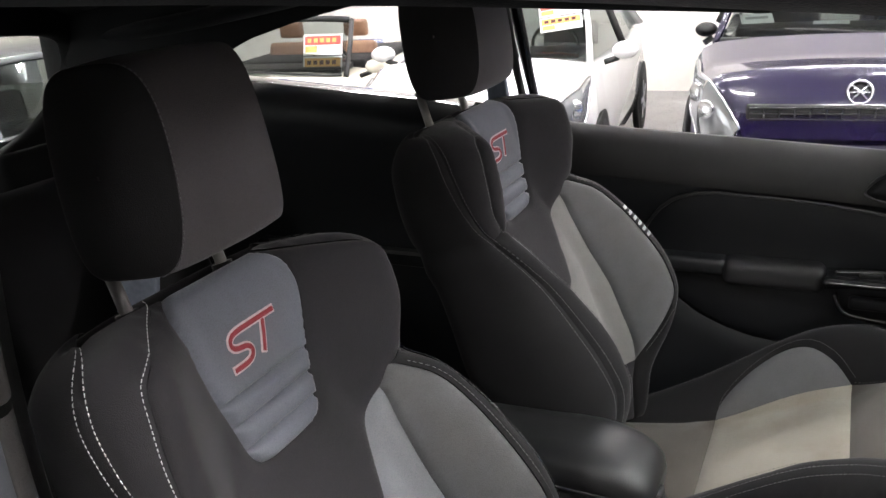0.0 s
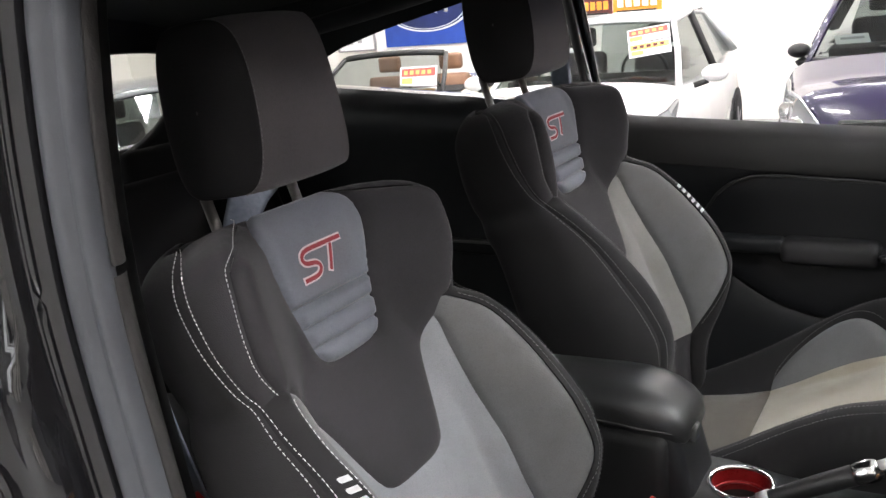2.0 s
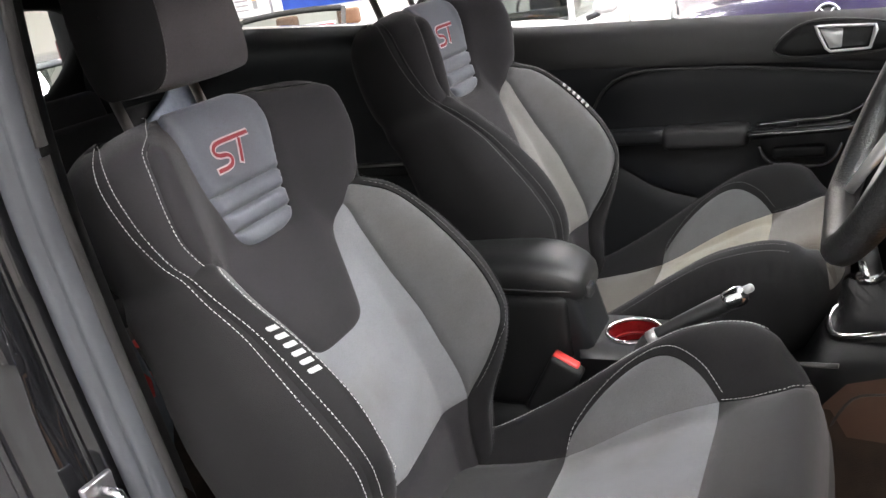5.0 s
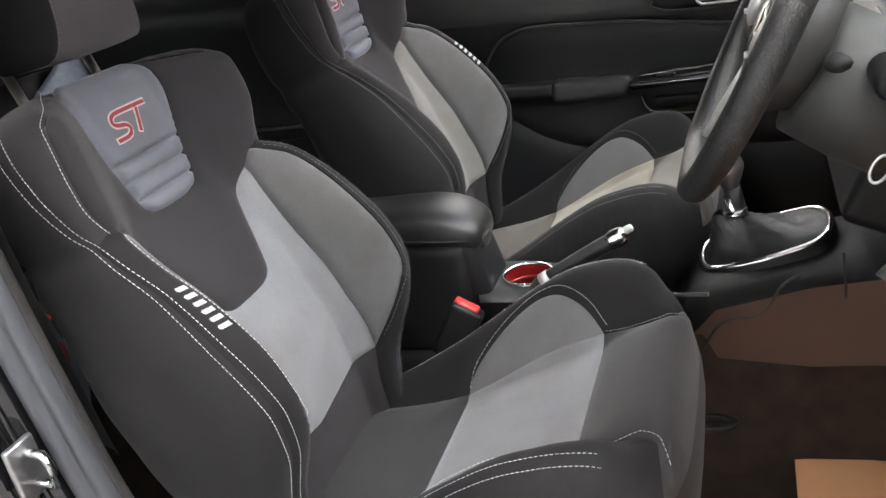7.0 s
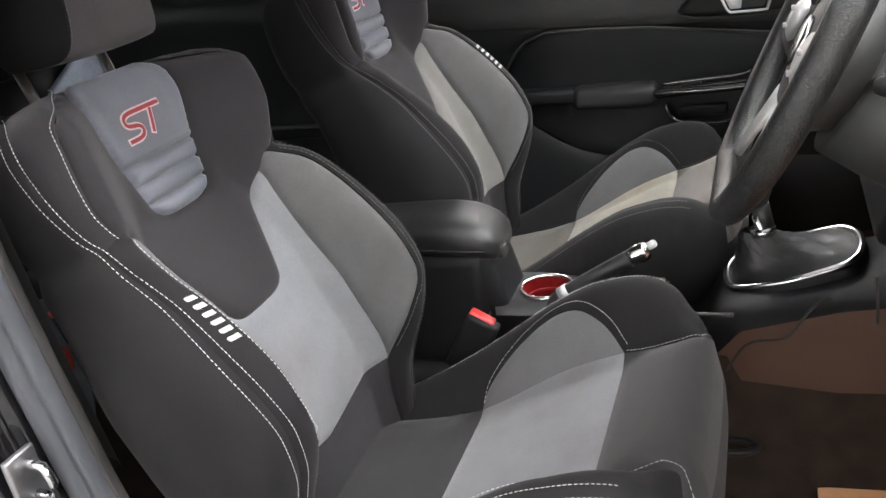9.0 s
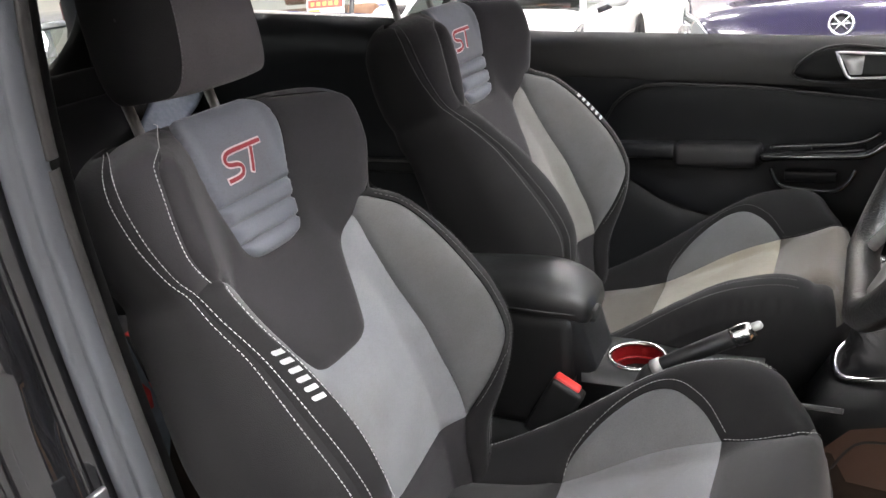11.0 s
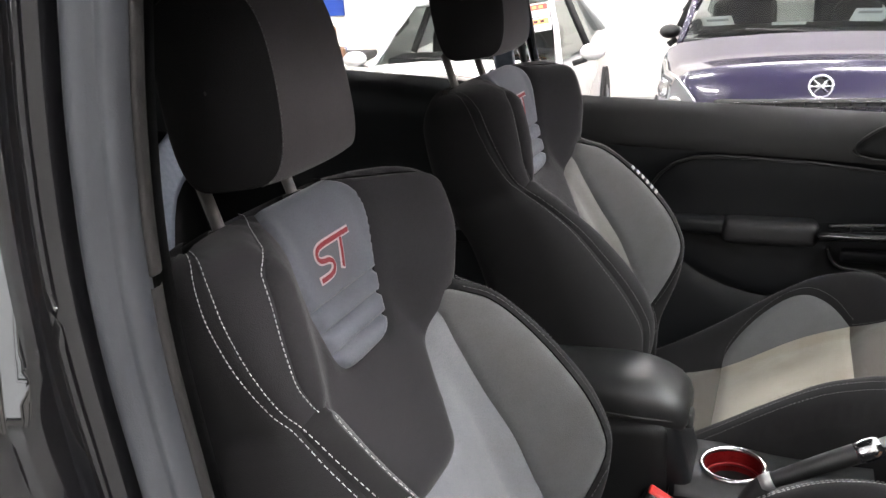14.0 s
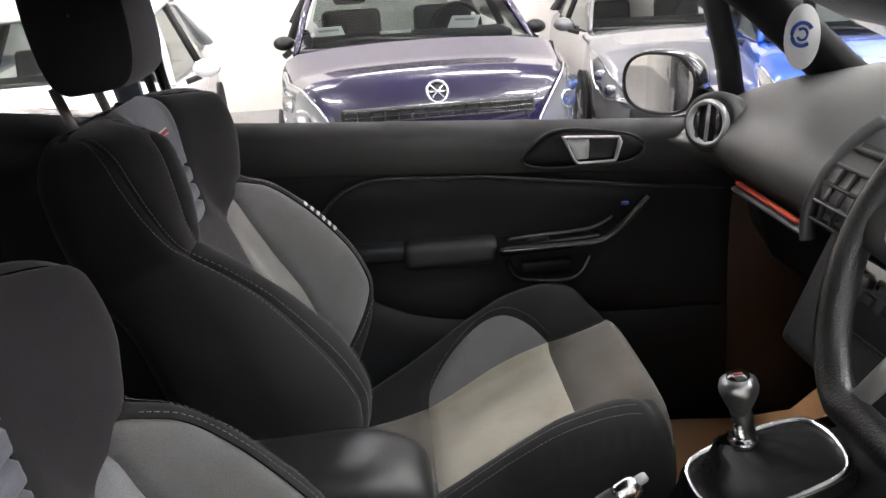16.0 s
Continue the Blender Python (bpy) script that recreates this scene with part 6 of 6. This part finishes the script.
        part("lower_intake", bm_box((0.08, width * 0.66, 0.14), (L - 0.02, 0, 0.36), 0.03), M_BLACKRUBBER, g)
    return root


def price_card(at, w=0.34, h=0.38, single=False):
    """A bright two-panel windscreen price card with bars for its print."""
    c = thing("price_card", "white windscreen price card with red and amber print", "price card", at, "price cards")
    rows = ((0.25, M_STICKRED), (-0.25, M_STICKYEL)) if not single else ((0.0, M_STICKRED),)
    for v, m in rows:
        hh = h * (0.47 if not single else 0.9)
        part("card", bm_box((w, hh, 0.003), (0, v * h, 0)), M_WHITE, c, smooth=False)
        part("print_band", bm_box((w * 0.92, hh * 0.42, 0.002), (0, v * h + hh * 0.20, 0.003)), m, c, smooth=False)
        part("print_band", bm_box((w * 0.30, hh * 0.30, 0.002), (-w * 0.3, v * h - hh * 0.22, 0.003)), M_STICKYEL, c, smooth=False)
        for k in range(5):
            part("print_bar", bm_box((w * 0.10, hh * 0.20, 0.001), (-w * 0.34 + w * 0.16 * k, v * h + hh * 0.2, 0.005)), M_INK if v <= 0 else M_STICKYEL, c, smooth=False)
    return c


def at_floor(x, y, turn, size):
    return pose(x, y, GROUND, 0, 0, turn) @ Matrix.Scale(size, 4)


car("parked_car", "white small hatchback with a price card in its windscreen", M_WHITECAR, at_floor(-1.63, 5.0, -84, 0.86), nose=0.86, bonnet=1.04)
car("parked_car", "deep purple-blue hatchback with chrome emblem and black grille", M_PURPLE, at_floor(0.46, 5.45, -86, 0.95), length=4.05, width=1.80, nose=0.88, bonnet=1.03, mirror_mat=M_PLASTIC, mirror_out=-0.05)
car("parked_car", "cream open-top small car with brown seats and black screen frame", M_CREAM, at_floor(-3.30, 4.78, -80, 0.775), length=3.7, width=1.68, open_top=True, interior=M_BROWN, emblem=False)
car("parked_car", "pale grey car beside the purple hatchback", M_GREYCAR, at_floor(2.62, 6.6, -95, 0.84), length=4.2, emblem=False)
car("parked_car", "bright blue hatchback at the side of the showroom", M_BLUE, at_floor(3.35, 4.7, -104, 0.9), emblem=False)
car("parked_car", "bright blue hatchback further along the showroom", M_BLUE, at_floor(4.2, 1.9, -160, 0.9), emblem=False)
car("parked_car", "pale grey car standing behind the hatchback", M_GREYCAR, at_floor(-3.75, 2.62, -20, 0.78), emblem=False)

# wall banner with an oval, and a framed notice board
ban = thing("wall_banner", "blue wall banner with a navy oval badge edged in white", "banner", pose(-5.16, 8.08, 1.20, 90, 0, 0))
part("sheet", bm_box((1.34, 0.92, 0.01)), M_BANNER, ban, smooth=False)
for r, z, m, nm in ((1.0, 0.009, M_WHITE, "oval_edge"), (0.94, 0.013, M_NAVY, "oval_ring"), (0.90, 0.016, M_WHITE, "oval_line"), (0.87, 0.019, M_NAVY, "oval")):
    bmo = bmesh.new()
    bmo.faces.new([bmo.verts.new((0.62 * r * math.cos(2 * math.pi * k / 48), 0.30 * r * math.sin(2 * math.pi * k / 48), z)) for k in range(48)])
    part(nm, bmo, m, ban, smooth=False)
for k in range(5):
    part("pale_stroke", tube([(-0.33 + 0.15 * k, -0.08, 0.022), (-0.30 + 0.15 * k, 0.06 + (0.07 if k in (0, 4) else 0), 0.022)], 0.025, 8, flat=0.2), M_WHITE, ban)
board = thing("notice_board", "grey framed notice board with white sheets", "notice board", pose(-6.30, 8.08, 0.92, 90, 0, 0) @ Matrix.Diagonal((0.78, 0.66, 1, 1)))
part("sheet", bm_box((0.75, 0.6, 0.01)), M_WHITE, board, smooth=False)
for a, b, c, d in ((0.79, 0.03, 0, 0.30), (0.79, 0.03, 0, -0.30), (0.03, 0.6, 0.38, 0), (0.03, 0.6, -0.38, 0)):
    part("frame_bar", bm_box((a, b, 0.03), (c, d, 0.005), 0.004), M_STEEL, board)
part("chart", bm_box((0.09, 0.2, 0.004), (0.06, 0.1, 0.008)), M_STICKYEL, board, smooth=False)
part("chart", bm_box((0.09, 0.15, 0.004), (0.07, -0.08, 0.008)), M_STEEL, board, smooth=False)
for k in range(5):
    part("print_bar", bm_box((0.26, 0.03, 0.003), (-0.2, 0.2 - 0.09 * k, 0.008)), M_STEEL, board, smooth=False)

price_card(look((-2.86, 4.22, 0.655), (-3.0, 5.0, 0.40)) @ Matrix.Diagonal((0.87, 0.82, 1, 1)))
price_card(look((-1.13, 4.30, 0.885), (-1.25, 5.0, 0.6), 7) @ Matrix.Diagonal((0.78, 0.50, 1, 1)))


def roof_sign(at, w, h, mat, mark, label):
    """A small upright sign board on a car's roof."""
    g = thing("roof_sign", label, "sign board", at, "roof signs")
    part("board", bm_box((w, 0.012, h), (0, 0, h / 2), 0.004), mat, g, smooth=False)
    for k in range(5):
        part("print_bar", bm_box((w * 0.12, 0.004, h * 0.34), (-w * 0.34 + w * 0.17 * k, -0.008, h * 0.36), 0.001), mark, g, smooth=False)
    part("foot", bm_box((w * 0.8, 0.06, 0.012), (0, 0, 0.006), 0.003), M_PLASTIC, g)


for at, s in ((pose(-1.72, 4.86, 1.052, 0, 0, -4), 1.0), (pose(-3.32, 2.42, 0.915, 0, 0, 32), 0.62)):
    roof_sign(at @ Matrix.Scale(s, 4), 0.30, 0.17, M_INK, M_ORANGE, "black roof sign board with orange print bars")
    roof_sign(at @ Matrix.Translation((0.335, 0, 0.006)) @ Matrix.Scale(s, 4) if s == 1 else at @ Matrix.Translation((0.20, 0, 0.006)) @ Matrix.Scale(s, 4), 0.36 if s == 1 else 0.30, 0.17, M_ORANGE, M_WHITE, "orange roof sign board with white print bars")
price_card(look((-3.02, 2.18, 0.70), (-3.6, 2.6, 0.45)) @ Matrix.Diagonal((0.5, 0.4, 1, 1)), single=True)
# loose papers on the dashboards behind the windscreens
for x, y, z, a in ((-0.02, 4.88, 0.78, 20), (0.41, 4.72, 0.745, -5), (0.87, 4.88, 0.80, -25)):
    pp = thing("paper_sheet", "white paper sheet lying behind a windscreen", "paper", pose(x, y, z, 35, 0, a), "windscreen papers")
    part("sheet", bm_box((0.20, 0.12, 0.003), (0, 0, 0), 0.0), M_WHITE, pp, smooth=False)
    part("print_bar", bm_box((0.14, 0.02, 0.002), (0, 0.02, 0.003), 0.0), M_STEEL, pp, smooth=False)
